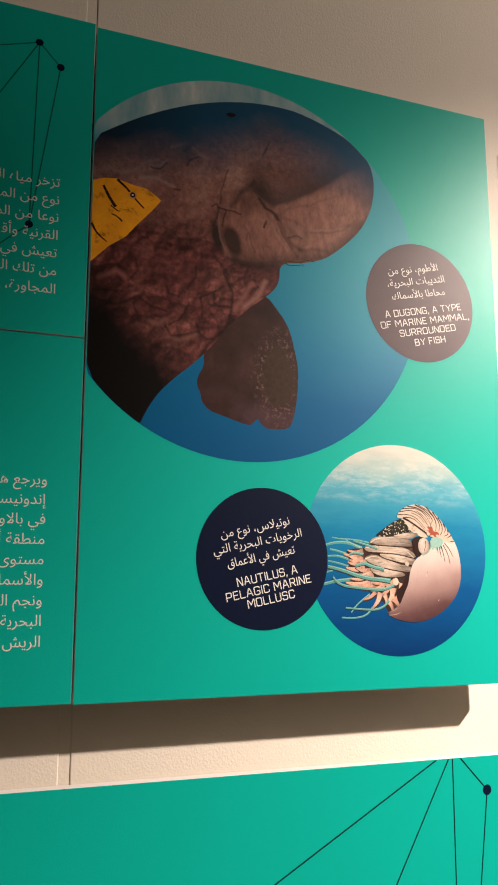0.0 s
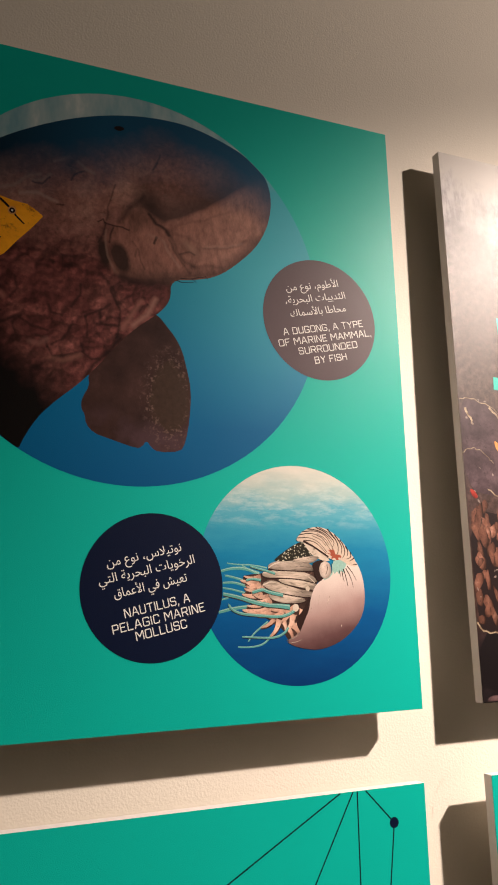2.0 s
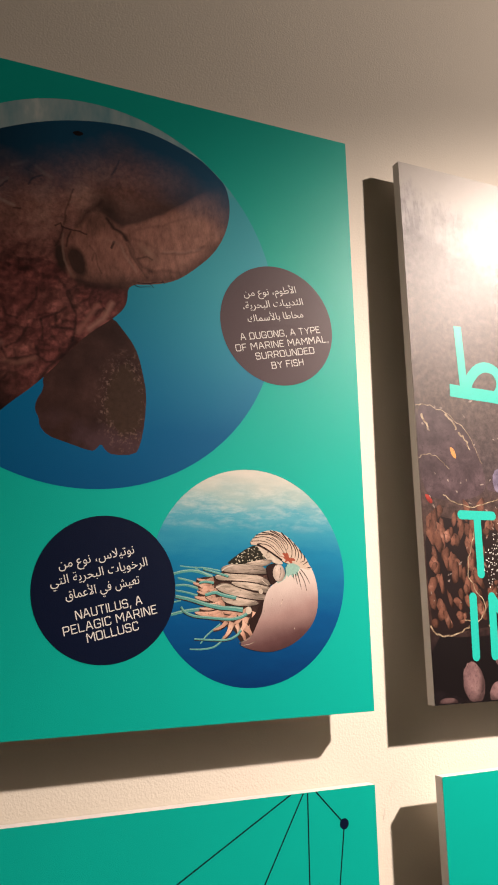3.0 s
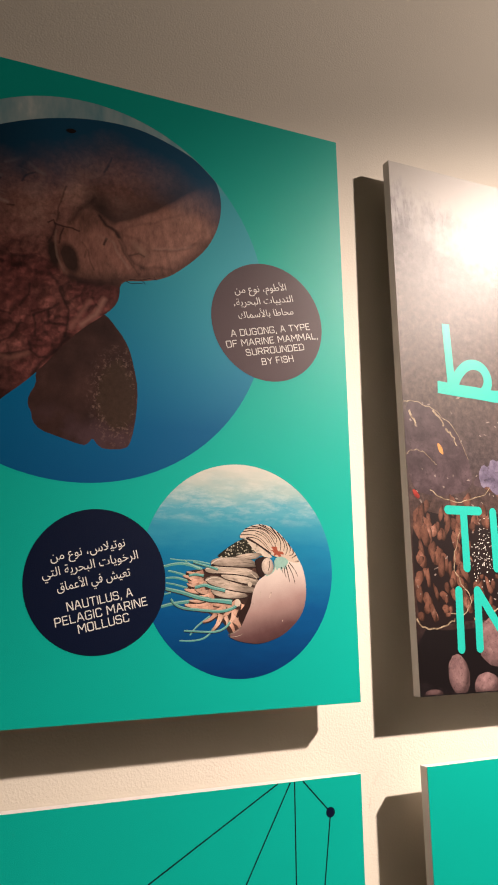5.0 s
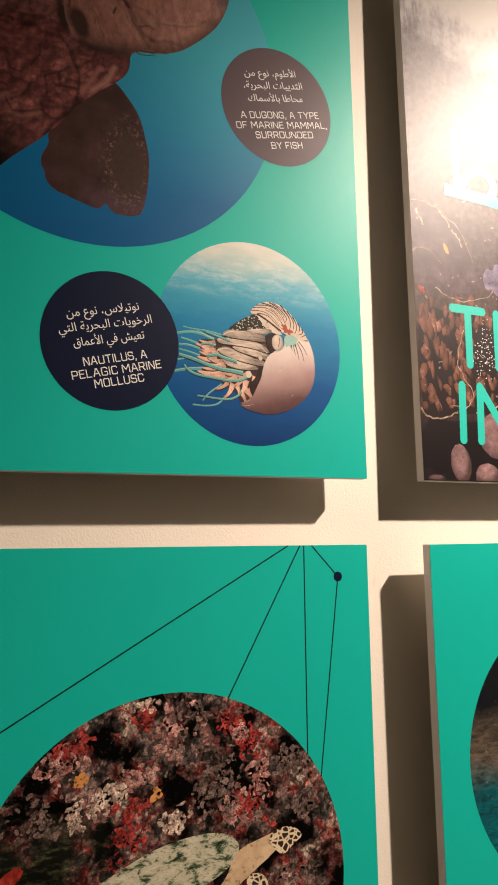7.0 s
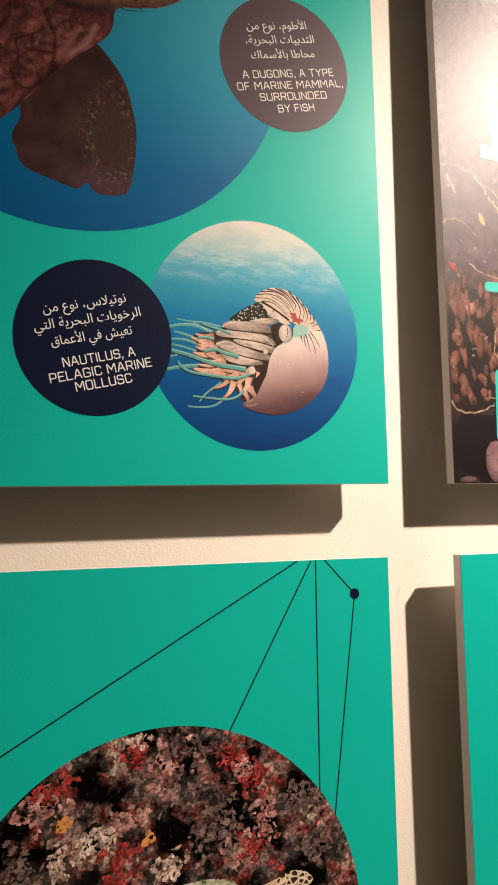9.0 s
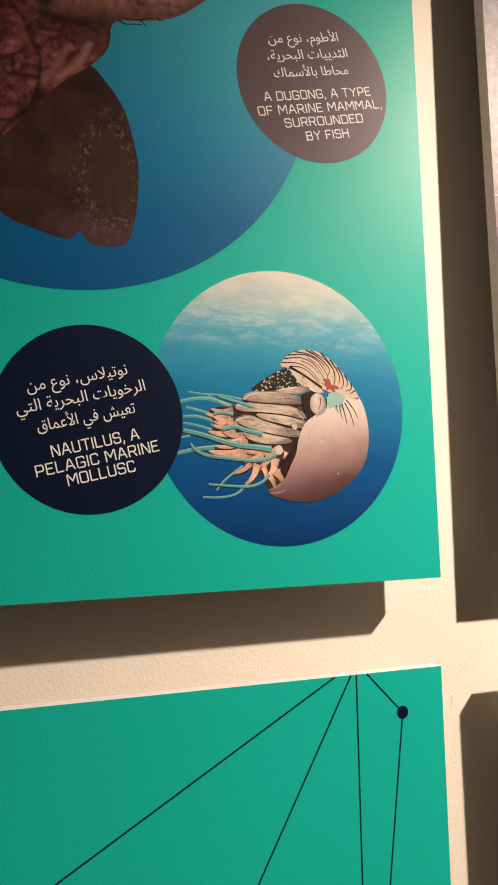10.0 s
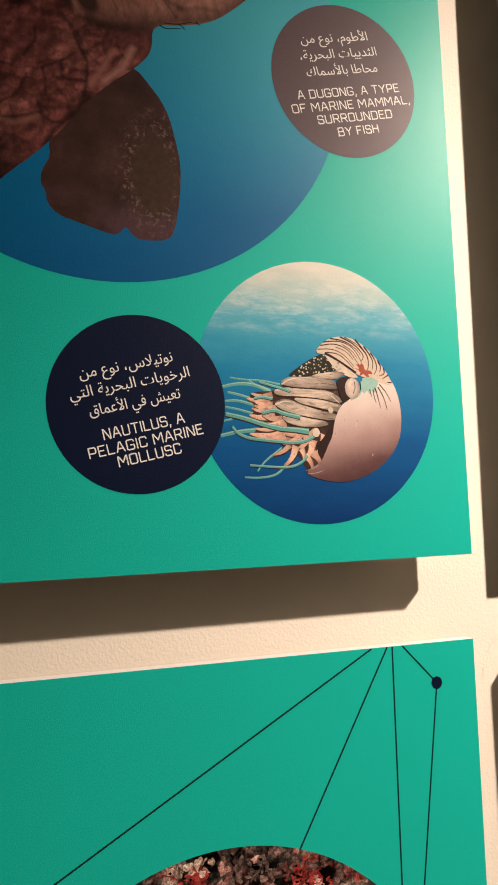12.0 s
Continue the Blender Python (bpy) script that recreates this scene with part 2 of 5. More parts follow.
def make_hide():
    """Wrinkled brown skin: smooth dark back, creased flank, rounded rosy front, as a photograph shows it."""
    n = Nodes("brown_hide_print", GLOSS, SHEEN)
    satin(n)
    x, z = n.axis(0), n.axis(2)
    DARK = (0.010, 0.005, 0.005)
    bent = shifted(n, 30, 4.0, 0.016)
    near = shifted(n, 60, 4.0, 0.006)
    cloud = n.noise(13, 6.0, 0.66)
    flank = n.ramp(cloud, (0.30, (0.046, 0.012, 0.011)), (0.50, (0.110, 0.034, 0.031)), (0.70, (0.190, 0.072, 0.061)))
    back = n.ramp(cloud, (0.30, (0.080, 0.037, 0.033)), (0.50, (0.210, 0.096, 0.078)), (0.70, (0.330, 0.180, 0.146)))
    rise = n.math("ADD", z, n.math("MULTIPLY", n.math("SUBTRACT", n.noise(20, 5.0, 0.7), 0.5), 0.09))
    tone = n.mix(n.span(rise, 0.560, 0.625), flank, back)
    fine = n.ramp(n.noise(120, 5.0, 0.75), (0.32, 0.58), (0.50, 1.0), (0.68, 1.42))
    tone = n.mix(1.0, tone, fine, "MULTIPLY")
    # creased flank: rounded lumps lit from one side, with deep joints in patches
    patchy = n.span(n.noise(20, 3.0, 0.55, n.mapped(shift=(1.3, 0, 0.4))), 0.40, 0.62)
    creased = n.math("MULTIPLY", n.span(rise, 0.605, 0.560), n.span(x, 0.248, 0.225))
    side = n.tree.nodes.new("ShaderNodeVectorMath")
    side.operation = "ADD"
    n.feed(side.inputs[0], bent)
    side.inputs[1].default_value = (0.0022, 0, -0.0028)
    for scale, depth in ((50, 1.0), (115, 0.5)):
        slant = n.math("SUBTRACT", pebbles(n, bent, scale), pebbles(n, side.outputs[0], scale))
        lit = n.math("ADD", 0.5, n.math("MULTIPLY", slant, 2.1))
        gain = n.ramp(lit, (0.10, 0.30), (0.42, 0.84), (0.58, 1.08), (0.90, 1.75))
        amount = n.math("MULTIPLY", creased, n.math("ADD", 0.45 * depth, n.math("MULTIPLY", patchy, 0.5 * depth)))
        tone = n.mix(amount, tone, n.mix(1.0, tone, gain, "MULTIPLY"))
    joint = n.span(n.voronoi(50, "DISTANCE_TO_EDGE", vector=bent), 0.11, 0.01)
    tone = n.mix(n.math("MULTIPLY", joint, n.math("MULTIPLY", creased, n.math("MULTIPLY", patchy, 0.40))), tone, DARK)
    for trail in ([(184, 541), (173, 531), (178, 517), (185, 503), (184, 480), (181, 468)], [(141, 491), (152, 496), (165, 505), (172, 510)], [(141, 491), (144, 478), (144, 464)],
                  [(127, 482), (121, 467), (113, 458), (102, 451)], [(137, 455), (140, 444), (150, 437), (158, 438)], [(97, 447), (103, 437), (116, 437), (138, 445)], [(135, 531), (135, 517), (124, 501)],
                  [(97, 500), (102, 490), (113, 488)], [(4, 474), (30, 468), (48, 474), (61, 483), (77, 471), (97, 467)], [(159, 497), (161, 483), (184, 482)], [(6, 484), (24, 486), (42, 487)],
                  [(97, 447), (94, 458), (83, 461)], [(57, 531), (60, 515), (52, 505)]):
        tone = marked(n, tone, near, trail, 0.3, 2.4, 0.62, DARK)
    for trail, ink in (([(231, 524), (218, 500), (202, 486)], (0.42, 0.21, 0.17)), ([(188, 480), (200, 500), (212, 520)], (0.30, 0.13, 0.105)), ([(12, 500), (34, 512), (44, 505)], (0.30, 0.12, 0.10)), ([(100, 434), (116, 432), (136, 440)], (0.26, 0.115, 0.09)), ([(76, 452), (88, 450), (95, 456)], (0.30, 0.14, 0.12))):
        tone = marked(n, tone, near, trail, 0.6, 5.0, 0.50, ink)
    # pale scratches on the back
    scratch = n.span(n.noise(70, 6.0, 0.78, n.mapped((0.5, 1, 1.4), (0, 0.7, 0)), 1.2), 0.57, 0.72)
    tone = n.mix(n.math("MULTIPLY", scratch, n.math("MULTIPLY", n.span(z, 0.60, 0.64), 0.40)), tone, (0.34, 0.24, 0.20))
    for trail in ([(21, 646), (35, 643), (52, 648), (69, 665), (83, 669)], [(129, 696), (139, 687), (150, 683)], [(74, 660), (86, 662), (95, 671)], [(100, 690), (118, 700)], [(60, 640), (80, 644), (104, 636)]):
        tone = marked(n, tone, near, trail, 0.3, 3.4, 0.40, (0.36, 0.26, 0.22))
    for trail in ([(74, 657), (86, 656), (95, 667)], [(121, 668), (126, 677), (137, 684)], [(104, 632), (112, 633)]):
        tone = marked(n, tone, near, trail, 0.3, 1.6, 0.65, DARK)
    later = n.add("ShaderNodeSeparateXYZ", Vector=after(n, n.place, tone))
    x, z = later.outputs[0], later.outputs[2]
    # the rounded front: under a fold whose height runs with x, beside an edge that runs with z
    fold = n.ramp(n.span(x, 0.15, 0.40), (0.0, 0.600), (0.20, 0.648), (0.28, 0.642), (0.37, 0.630), (0.47, 0.641), (0.59, 0.657), (0.72, 0.681), (0.82, 0.701), (1.0, 0.728))
    fold = n.math("ADD", fold, n.math("MULTIPLY", n.math("SUBTRACT", n.noise(40, 3.0), 0.5), 0.005))
    edge = n.ramp(n.span(z, 0.54, 0.66), (0.0, 0.192), (0.10, 0.174), (0.25, 0.160), (0.42, 0.159), (0.57, 0.169), (0.71, 0.182), (0.92, 0.206), (1.0, 0.215))
    under = n.math("SUBTRACT", fold, z)
    front = n.math("MULTIPLY", n.span(under, -0.005, 0.009), n.math("MULTIPLY", n.span(n.math("SUBTRACT", x, edge), -0.001, 0.005), n.span(z, 0.543, 0.550)))
    rosy = n.ramp(n.math("ADD", n.math("MULTIPLY", n.noise(22, 5.0, 0.62), 0.6), n.math("MULTIPLY", n.span(x, 0.17, 0.34), 0.4)), (0.22, (0.140, 0.058, 0.046)), (0.45, (0.230, 0.104, 0.080)), (0.68, (0.285, 0.140, 0.108)), (0.85, (0.290, 0.155, 0.122)))
    pores = n.span(n.noise(150, 4.0, 0.7), 0.58, 0.72)
    rosy = n.mix(n.math("MULTIPLY", pores, 0.35), rosy, (0.09, 0.042, 0.034))
    rosy = n.mix(1.0, rosy, n.ramp(n.noise(60, 5.0, 0.75, n.mapped((1.6, 1, 0.7), (0, 0.5, 0))), (0.34, 0.62), (0.66, 1.36)), "MULTIPLY")
    over = n.math("MULTIPLY", n.math("MULTIPLY", n.span(under, 0.002, -0.004), n.span(under, -0.075, -0.010)), n.math("MULTIPLY", n.span(x, 0.190, 0.225), n.span(x, 0.395, 0.33)))
    dusky = n.mix(n.noise(90, 5.0, 0.7), (0.030, 0.016, 0.015), (0.075, 0.040, 0.034))
    tone = n.mix(n.math("MULTIPLY", over, 0.85), tone, dusky)
    tone = n.mix(front, tone, rosy)
    ovals = ((0.222, 0.652, 0.016, 0.026, 25, 0.0, 0.75), (0.1635, 0.577, 0.0075, 0.0225, 15, 0.60, 0.90), (0.1845, 0.574, 0.0120, 0.0220, 20, 0.72, 0.86), (0.200, 0.634, 0.012, 0.018, 40, 0.0, 0.60), (0.216, 0.560, 0.028, 0.012, 0, 0.0, 0.30), (0.385, 0.690, 0.018, 0.045, -12, 0.0, 0.30))
    for cx, cz, rx, rz, turn, hard, amount in ovals:
        tone = n.mix(n.math("MULTIPLY", spot_field(n, after(n, near, tone), cx, cz, rx, rz, turn, hard), amount), tone, (0.016, 0.009, 0.007))
    tone = marked(n, tone, near, [(166, 609), (165, 593), (169, 572), (178, 555)], 0.5, 1.8, 0.60, (0.20, 0.115, 0.090))
    tone = n.mix(n.math("MULTIPLY", spot_field(n, after(n, near, tone), 0.2765, 0.6005, 0.0095, 0.0195, 47, 0.1), 0.55), tone, (0.055, 0.026, 0.018))
    tone = n.mix(n.math("MULTIPLY", spot_field(n, after(n, near, tone), 0.2785, 0.6015, 0.0052, 0.0140, 47, 0.1), 0.75), tone, (0.300, 0.165, 0.125))
    shade = (
        ([(185, 548), (212, 547), (242, 553), (273, 561), (317, 570), (348, 594), (376, 622)], 0.5, 16.0, 0.64), ([(376, 622), (392, 650), (398, 682), (396, 711)], 0.5, 12.0, 0.40),
        ([(156, 618), (163, 623), (164, 618), (176, 616), (187, 615), (196, 613)], 0.3, 1.5, 0.75), ([(176, 613), (172, 604), (170, 591)], 0.3, 1.8, 0.70), ([(184, 623), (197, 644), (215, 662)], 0.4, 5.0, 0.55),
        ([(178, 673), (174, 659), (169, 642), (167, 622)], 0.3, 1.8, 0.50), ([(165, 618), (163, 603), (156, 590)], 0.3, 2.2, 0.60),
        ([(222, 640), (232, 628), (244, 621), (249, 615)], 0.5, 3.0, 0.80), ([(247, 620), (255, 607), (260, 592), (272, 580), (283, 576)], 0.6, 5.5, 0.50), ([(255, 618), (272, 617), (289, 610), (295, 600), (291, 586), (280, 576)], 0.2, 4.0, 0.24),
        ([(249, 609), (256, 594), (266, 579), (277, 566)], 0.2, 2.2, 0.40), ([(264, 590), (276, 596), (284, 592)], 0.3, 1.8, 0.50), ([(297, 603), (324, 608), (344, 614), (359, 624)], 0.2, 3.0, 0.36), ([(283, 576), (300, 580), (322, 580)], 0.2, 3.5, 0.28),
        ([(232, 608), (229, 600)], 0.9, 1.8, 0.80), ([(216, 563), (212, 572), (208, 588)], 0.2, 1.8, 0.40), ([(200, 598), (206, 590), (204, 578)], 0.2, 1.8, 0.35),
        ([(238, 727), (232, 712), (228, 704)], 0.2, 2.0, 0.65), ([(262, 632), (300, 645), (336, 664)], 0.2, 3.0, 0.22),
        ([(160, 548), (176, 532), (182, 512)], 0.8, 4.0, 0.55), ([(186, 548), (208, 542), (246, 548)], 1.2, 6.0, 0.62), ([(252, 553), (250, 524), (236, 500)], 0.3, 6.0, 0.55), ([(184, 466), (170, 447), (153, 431), (143, 414)], 0.6, 4.0, 0.75),
    )
    for trail, width, soft, amount in shade:
        tone = marked(n, tone, near, trail, width, soft, amount, DARK)
    for trail, amount in (([(300, 606), (330, 611), (352, 619)], 0.28), ([(242, 604), (249, 590), (262, 573)], 0.30), ([(222, 612), (240, 606)], 0.18)):
        tone = marked(n, tone, near, trail, 0.3, 2.6, amount, (0.36, 0.22, 0.18))
    last = n.add("ShaderNodeSeparateXYZ", Vector=after(n, n.place, tone))
    x, z = last.outputs[0], last.outputs[2]
    slope = n.math("ADD", z, n.math("MULTIPLY", n.math("ABSOLUTE", n.math("SUBTRACT", x, 0.25)), 0.34))
    slope = n.math("ADD", slope, n.math("MULTIPLY", n.noise(16, 5.0, 0.6), 0.06))
    tone = n.mix(n.span(slope, 0.715, 0.800), tone, n.mix(n.span(x, 0.02, 0.16), (0.004, 0.018, 0.036), (0.008, 0.062, 0.125)))
    foot = n.math("ADD", z, n.math("MULTIPLY", n.noise(16, 5.0, 0.65), 0.08))
    foot = n.math("ADD", foot, n.math("MULTIPLY", x, 0.90))
    tone = n.mix(n.span(foot, 0.585, 0.500), tone, (0.003, 0.002, 0.002))
    return n.colour(tone)


def make_fin():
    n = Nodes("dark_fin_print", GLOSS, SHEEN)
    satin(n)
    x, z = n.axis(0), n.axis(2)
    tone = n.ramp(n.noise(18, 7.0, 0.70), (0.34, (0.022, 0.010, 0.009)), (0.55, (0.046, 0.021, 0.018)), (0.76, (0.085, 0.040, 0.036)))
    tone = n.mix(n.math("MULTIPLY", n.span(z, 0.385, 0.345), n.span(n.noise(25, 4.0), 0.42, 0.60)), tone, (0.062, 0.032, 0.037))
    dx = n.math("DIVIDE", n.math("SUBTRACT", x, 0.249), 0.027)
    dz = n.math("DIVIDE", n.math("SUBTRACT", z, 0.396), 0.048)
    ring = n.math("ADD", n.math("SQRT", n.math("ADD", n.math("MULTIPLY", dx, dx), n.math("MULTIPLY", dz, dz))), n.math("MULTIPLY", n.math("SUBTRACT", n.noise(70, 4.0), 0.5), 0.7))
    tone = n.mix(n.span(ring, 1.05, 0.85), tone, n.mix(n.noise(160, 4.0, 0.7), (0.016, 0.009, 0.006), (0.070, 0.038, 0.026)))
    rim = n.math("MULTIPLY", n.span(ring, 0.70, 0.95), n.span(ring, 1.55, 1.05))
    specks = n.span(n.noise(170, 4.0, 0.72), 0.52, 0.63)
    tone = n.mix(n.math("MULTIPLY", n.math("MULTIPLY", rim, specks), 0.36), tone, (0.34, 0.21, 0.17))
    return n.colour(tone)


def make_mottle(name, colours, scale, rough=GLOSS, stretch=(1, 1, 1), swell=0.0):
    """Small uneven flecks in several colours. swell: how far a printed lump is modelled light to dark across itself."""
    n = Nodes(name, rough, SHEEN)
    satin(n)
    v = n.mapped(stretch)
    base = n.ramp(n.noise(scale, 7.0, 0.72, v, 0.4), *colours)
    grit = n.span(n.noise(scale * 5, 4.0, 0.7, v), 0.56, 0.66)
    base = n.mix(n.math("MULTIPLY", grit, 0.6), base, (0.02, 0.013, 0.012))
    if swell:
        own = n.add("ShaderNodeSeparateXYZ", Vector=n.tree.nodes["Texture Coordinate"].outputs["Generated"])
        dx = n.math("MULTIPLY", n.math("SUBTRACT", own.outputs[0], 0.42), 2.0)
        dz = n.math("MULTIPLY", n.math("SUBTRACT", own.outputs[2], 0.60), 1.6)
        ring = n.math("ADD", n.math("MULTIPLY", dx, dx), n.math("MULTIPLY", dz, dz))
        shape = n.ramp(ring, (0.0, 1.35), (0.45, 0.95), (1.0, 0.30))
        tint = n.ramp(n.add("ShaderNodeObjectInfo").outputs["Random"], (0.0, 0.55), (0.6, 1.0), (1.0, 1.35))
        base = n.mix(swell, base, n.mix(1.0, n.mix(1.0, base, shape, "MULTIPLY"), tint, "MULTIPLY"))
    return n.colour(base)


def make_reef():
    """A dense coral bank: dark gaps, pink, red and cream florets."""
    n = Nodes("coral_reef_print", GLOSS, SHEEN)
    satin(n)
    warp = n.add("ShaderNodeTexNoise", Vector=n.place, Scale=130.0, Detail=4.0)
    moved = n.tree.nodes.new("ShaderNodeVectorMath")
    moved.operation = "MULTIPLY_ADD"
    n.feed(moved.inputs[0], warp.outputs["Color"])
    moved.inputs[1].default_value = (0.018, 0, 0.018)
    n.feed(moved.inputs[2], n.place)
    v = moved.outputs[0]
    clump = n.noise(17, 5.0, 0.62)
    patch = n.noise(15, 2.5, 0.55, n.mapped(shift=(3.1, 0, 1.7)))
    cell = n.add("ShaderNodeSeparateColor", Color=n.voronoi(190, "F1", "Color", v)).outputs[0]
    lump = n.voronoi(190, "F1", "Distance", v)
    big = n.add("ShaderNodeSeparateColor", Color=n.voronoi(64, "F1", "Color", v)).outputs[1]
    hue = n.math("ADD", n.math("MULTIPLY", patch, 0.70), n.math("MULTIPLY", big, 0.30))
    growth = n.ramp(hue, (0.34, (0.085, 0.075, 0.062)), (0.44, (0.17, 0.125, 0.110)), (0.49, (0.36, 0.21, 0.185)), (0.53, (0.26, 0.050, 0.048)), (0.57, (0.36, 0.25, 0.20)), (0.63, (0.28, 0.030, 0.027)), (0.69, (0.42, 0.32, 0.25)))
    level = n.math("ADD", n.math("MULTIPLY", clump, 1.0), n.math("MULTIPLY", n.math("SUBTRACT", big, 0.5), 0.10))
    light = n.math("MULTIPLY", n.span(level, 0.43, 0.64), n.math("ADD", 0.55, n.math("MULTIPLY", cell, 1.5)))
    light = n.math("MULTIPLY", light, n.span(lump, 0.95, 0.15))
    tone = n.mix(1.0, growth, light, "MULTIPLY")
    tone = n.mix(1.0, tone, n.ramp(n.noise(300, 5.0, 0.75), (0.34, 0.20), (0.50, 0.90), (0.64, 1.70)), "MULTIPLY")
    spark = n.span(n.noise(420, 3.0, 0.7), 0.66, 0.74)
    tone = n.mix(n.math("MULTIPLY", spark, 0.45), tone, (0.50, 0.42, 0.37))
    low = n.span(n.math("ADD", n.axis(2), n.math("MULTIPLY", clump, 0.10)), -0.335, -0.365)
    west = n.span(n.math("ADD", n.axis(0), n.math("MULTIPLY", clump, 0.10)), 0.28, 0.23)
    olive = n.ramp(n.noise(45, 8.0, 0.75, n.mapped((0.6, 1, 1.5))), (0.50, (0.005, 0.006, 0.004)), (0.62, (0.07, 0.075, 0.035)), (0.74, (0.28, 0.28, 0.17)))
    olive = n.mix(1.0, olive, n.span(n.axis(2), -0.465, -0.425), "MULTIPLY")
    return n.colour(n.mix(n.math("MULTIPLY", low, west), tone, olive))


def make_net():
    """Dark cells in a cream net."""
    n = Nodes("netted_print", GLOSS, SHEEN)
    satin(n)
    edge = n.voronoi(140, "DISTANCE_TO_EDGE", randomness=0.8)
    edge = n.math("ADD", edge, n.math("MULTIPLY", n.math("SUBTRACT", n.noise(150, 3.0), 0.5), 0.10))
    return n.colour(n.ramp(edge, (0.07, (0.66, 0.53, 0.36)), (0.14, (0.030, 0.020, 0.012))))


def make_reef_blue():
    n = Nodes("blue_green_reef_print", GLOSS, SHEEN)
    satin(n)
    z = n.math("ADD", n.axis(2), n.math("MULTIPLY", n.noise(16, 4.0), 0.05))
    band = n.ramp(n.span(z, -0.58, -0.18), (0.0, (0.0, 0.05, 0.09)), (0.22, (0.0, 0.16, 0.20)), (0.40, (0.004, 0.12, 0.14)), (0.52, (0.16, 0.12, 0.085)), (0.62, (0.09, 0.07, 0.05)), (0.70, (0.008, 0.009, 0.012)), (0.88, (0.010, 0.012, 0.012)), (1.0, (0.07, 0.10, 0.02)))
    fleck = n.noise(70, 6.0, 0.75, n.mapped((0.7, 1, 2.0), (0, -0.2, 0)))
    tone = n.mix(n.span(fleck, 0.40, 0.66), n.mix(0.75, band, (0.005, 0.006, 0.008)), band)
    return n.colour(n.mix(n.span(n.noise(120, 4.0, 0.7), 0.62, 0.74), tone, (0.20, 0.22, 0.14)))


def make_reef_dusk():
    """A brown reef scene: pale broken surface on top, haze, dark ground, glare painted in at upper right."""
    n = Nodes("brown_reef_print", GLOSS, SHEEN)
    satin(n)
    z, x = n.axis(2), n.axis(0)
    cloud = n.noise(15, 6.0, 0.65)
    zz = n.math("ADD", z, n.math("MULTIPLY", n.math("SUBTRACT", cloud, 0.5), 0.10))
    base = n.ramp(n.span(zz, 0.0, 0.83), (0.0, (0.010, 0.007, 0.008)), (0.10, (0.020, 0.012, 0.013)), (0.17, (0.050, 0.026, 0.020)), (0.30, (0.060, 0.034, 0.028)), (0.42, (0.055, 0.038, 0.040)), (0.55, (0.075, 0.050, 0.043)), (0.74, (0.085, 0.060, 0.052)), (0.86, (0.12, 0.10, 0.105)), (1.0, (0.20, 0.185, 0.21)))
    grit = n.noise(95, 6.0, 0.75)
    base = n.mix(1.0, base, n.ramp(grit, (0.36, 0.45), (0.50, 0.90), (0.64, 1.45)), "MULTIPLY")
    streak = n.noise(75, 4.0, 0.6, n.mapped((1.6, 1, 0.45), (0, -0.6, 0)), 0.6)
    # lamp glare on the laminate, put into the print colour at upper right
    painted_glare = n.span(n.math("ADD", n.math("ADD", z, n.math("MULTIPLY", x, 0.42)), n.math("MULTIPLY", n.math("SUBTRACT", cloud, 0.5), 0.30)), 1.02, 1.12)
    high = n.span(n.math("ADD", z, n.math("MULTIPLY", cloud, 0.10)), 0.74, 0.82)
    lit = n.math("MULTIPLY", n.span(streak, 0.45, 0.58), high)
    base = n.mix(n.math("MULTIPLY", lit, 0.75), base, (0.42, 0.40, 0.42))
    return n.colour(n.mix(n.math("MULTIPLY", painted_glare, n.span(z, 0.55, 0.66)), base, (0.42, 0.39, 0.36)))


M_SEA, M_LAGOON = make_sea(), make_lagoon()
M_HIDE, M_FIN = make_hide(), make_fin()
M_YELLOW = make_mottle("yellow_print", ((0.25, (0.56, 0.21, 0.012)), (0.55, (0.84, 0.35, 0.014)), (0.80, (0.86, 0.44, 0.05))), 12)
M_DARK = print_ink("dark_crease_print", (0.016, 0.009, 0.009), GLOSS, 0.3)
M_NET = make_net()
M_REEF, M_REEF_BLUE, M_DUSK = make_reef(), make_reef_blue(), make_reef_dusk()
M_PLATE = make_mottle("pale_rim_print", ((0.40, (0.14, 0.095, 0.060)), (0.6, (0.46, 0.37, 0.25))), 75)
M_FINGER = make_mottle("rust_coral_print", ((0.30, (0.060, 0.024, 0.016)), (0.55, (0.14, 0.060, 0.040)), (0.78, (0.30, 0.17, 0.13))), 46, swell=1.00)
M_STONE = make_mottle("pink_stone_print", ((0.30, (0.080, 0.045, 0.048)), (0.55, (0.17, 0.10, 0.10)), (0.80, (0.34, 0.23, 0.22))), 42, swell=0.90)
M_CHIP = make_mottle("dull_chip_print", ((0.35, (0.13, 0.095, 0.085)), (0.6, (0.30, 0.24, 0.21))), 60)
M_DIM = make_mottle("dim_coral_print", ((0.30, (0.024, 0.014, 0.016)), (0.50, (0.055, 0.034, 0.040)), (0.72, (0.105, 0.068, 0.078))), 30)
M_BLACK = print_ink("black_ground_print", (0.010, 0.007, 0.008), vary=0.5)
M_LILAC = make_mottle("lilac_coral_print", ((0.32, (0.050, 0.040, 0.070)), (0.50, (0.15, 0.125, 0.19)), (0.70, (0.28, 0.25, 0.33))), 26)
M_RED = make_mottle("red_print", ((0.35, (0.06, 0.008, 0.006)), (0.55, (0.30, 0.026, 0.018)), (0.75, (0.42, 0.08, 0.05))), 60)
M_ORANGE = make_mottle("orange_print", ((0.30, (0.45, 0.17, 0.04)), (0.6, (0.60, 0.28, 0.09))), 40)
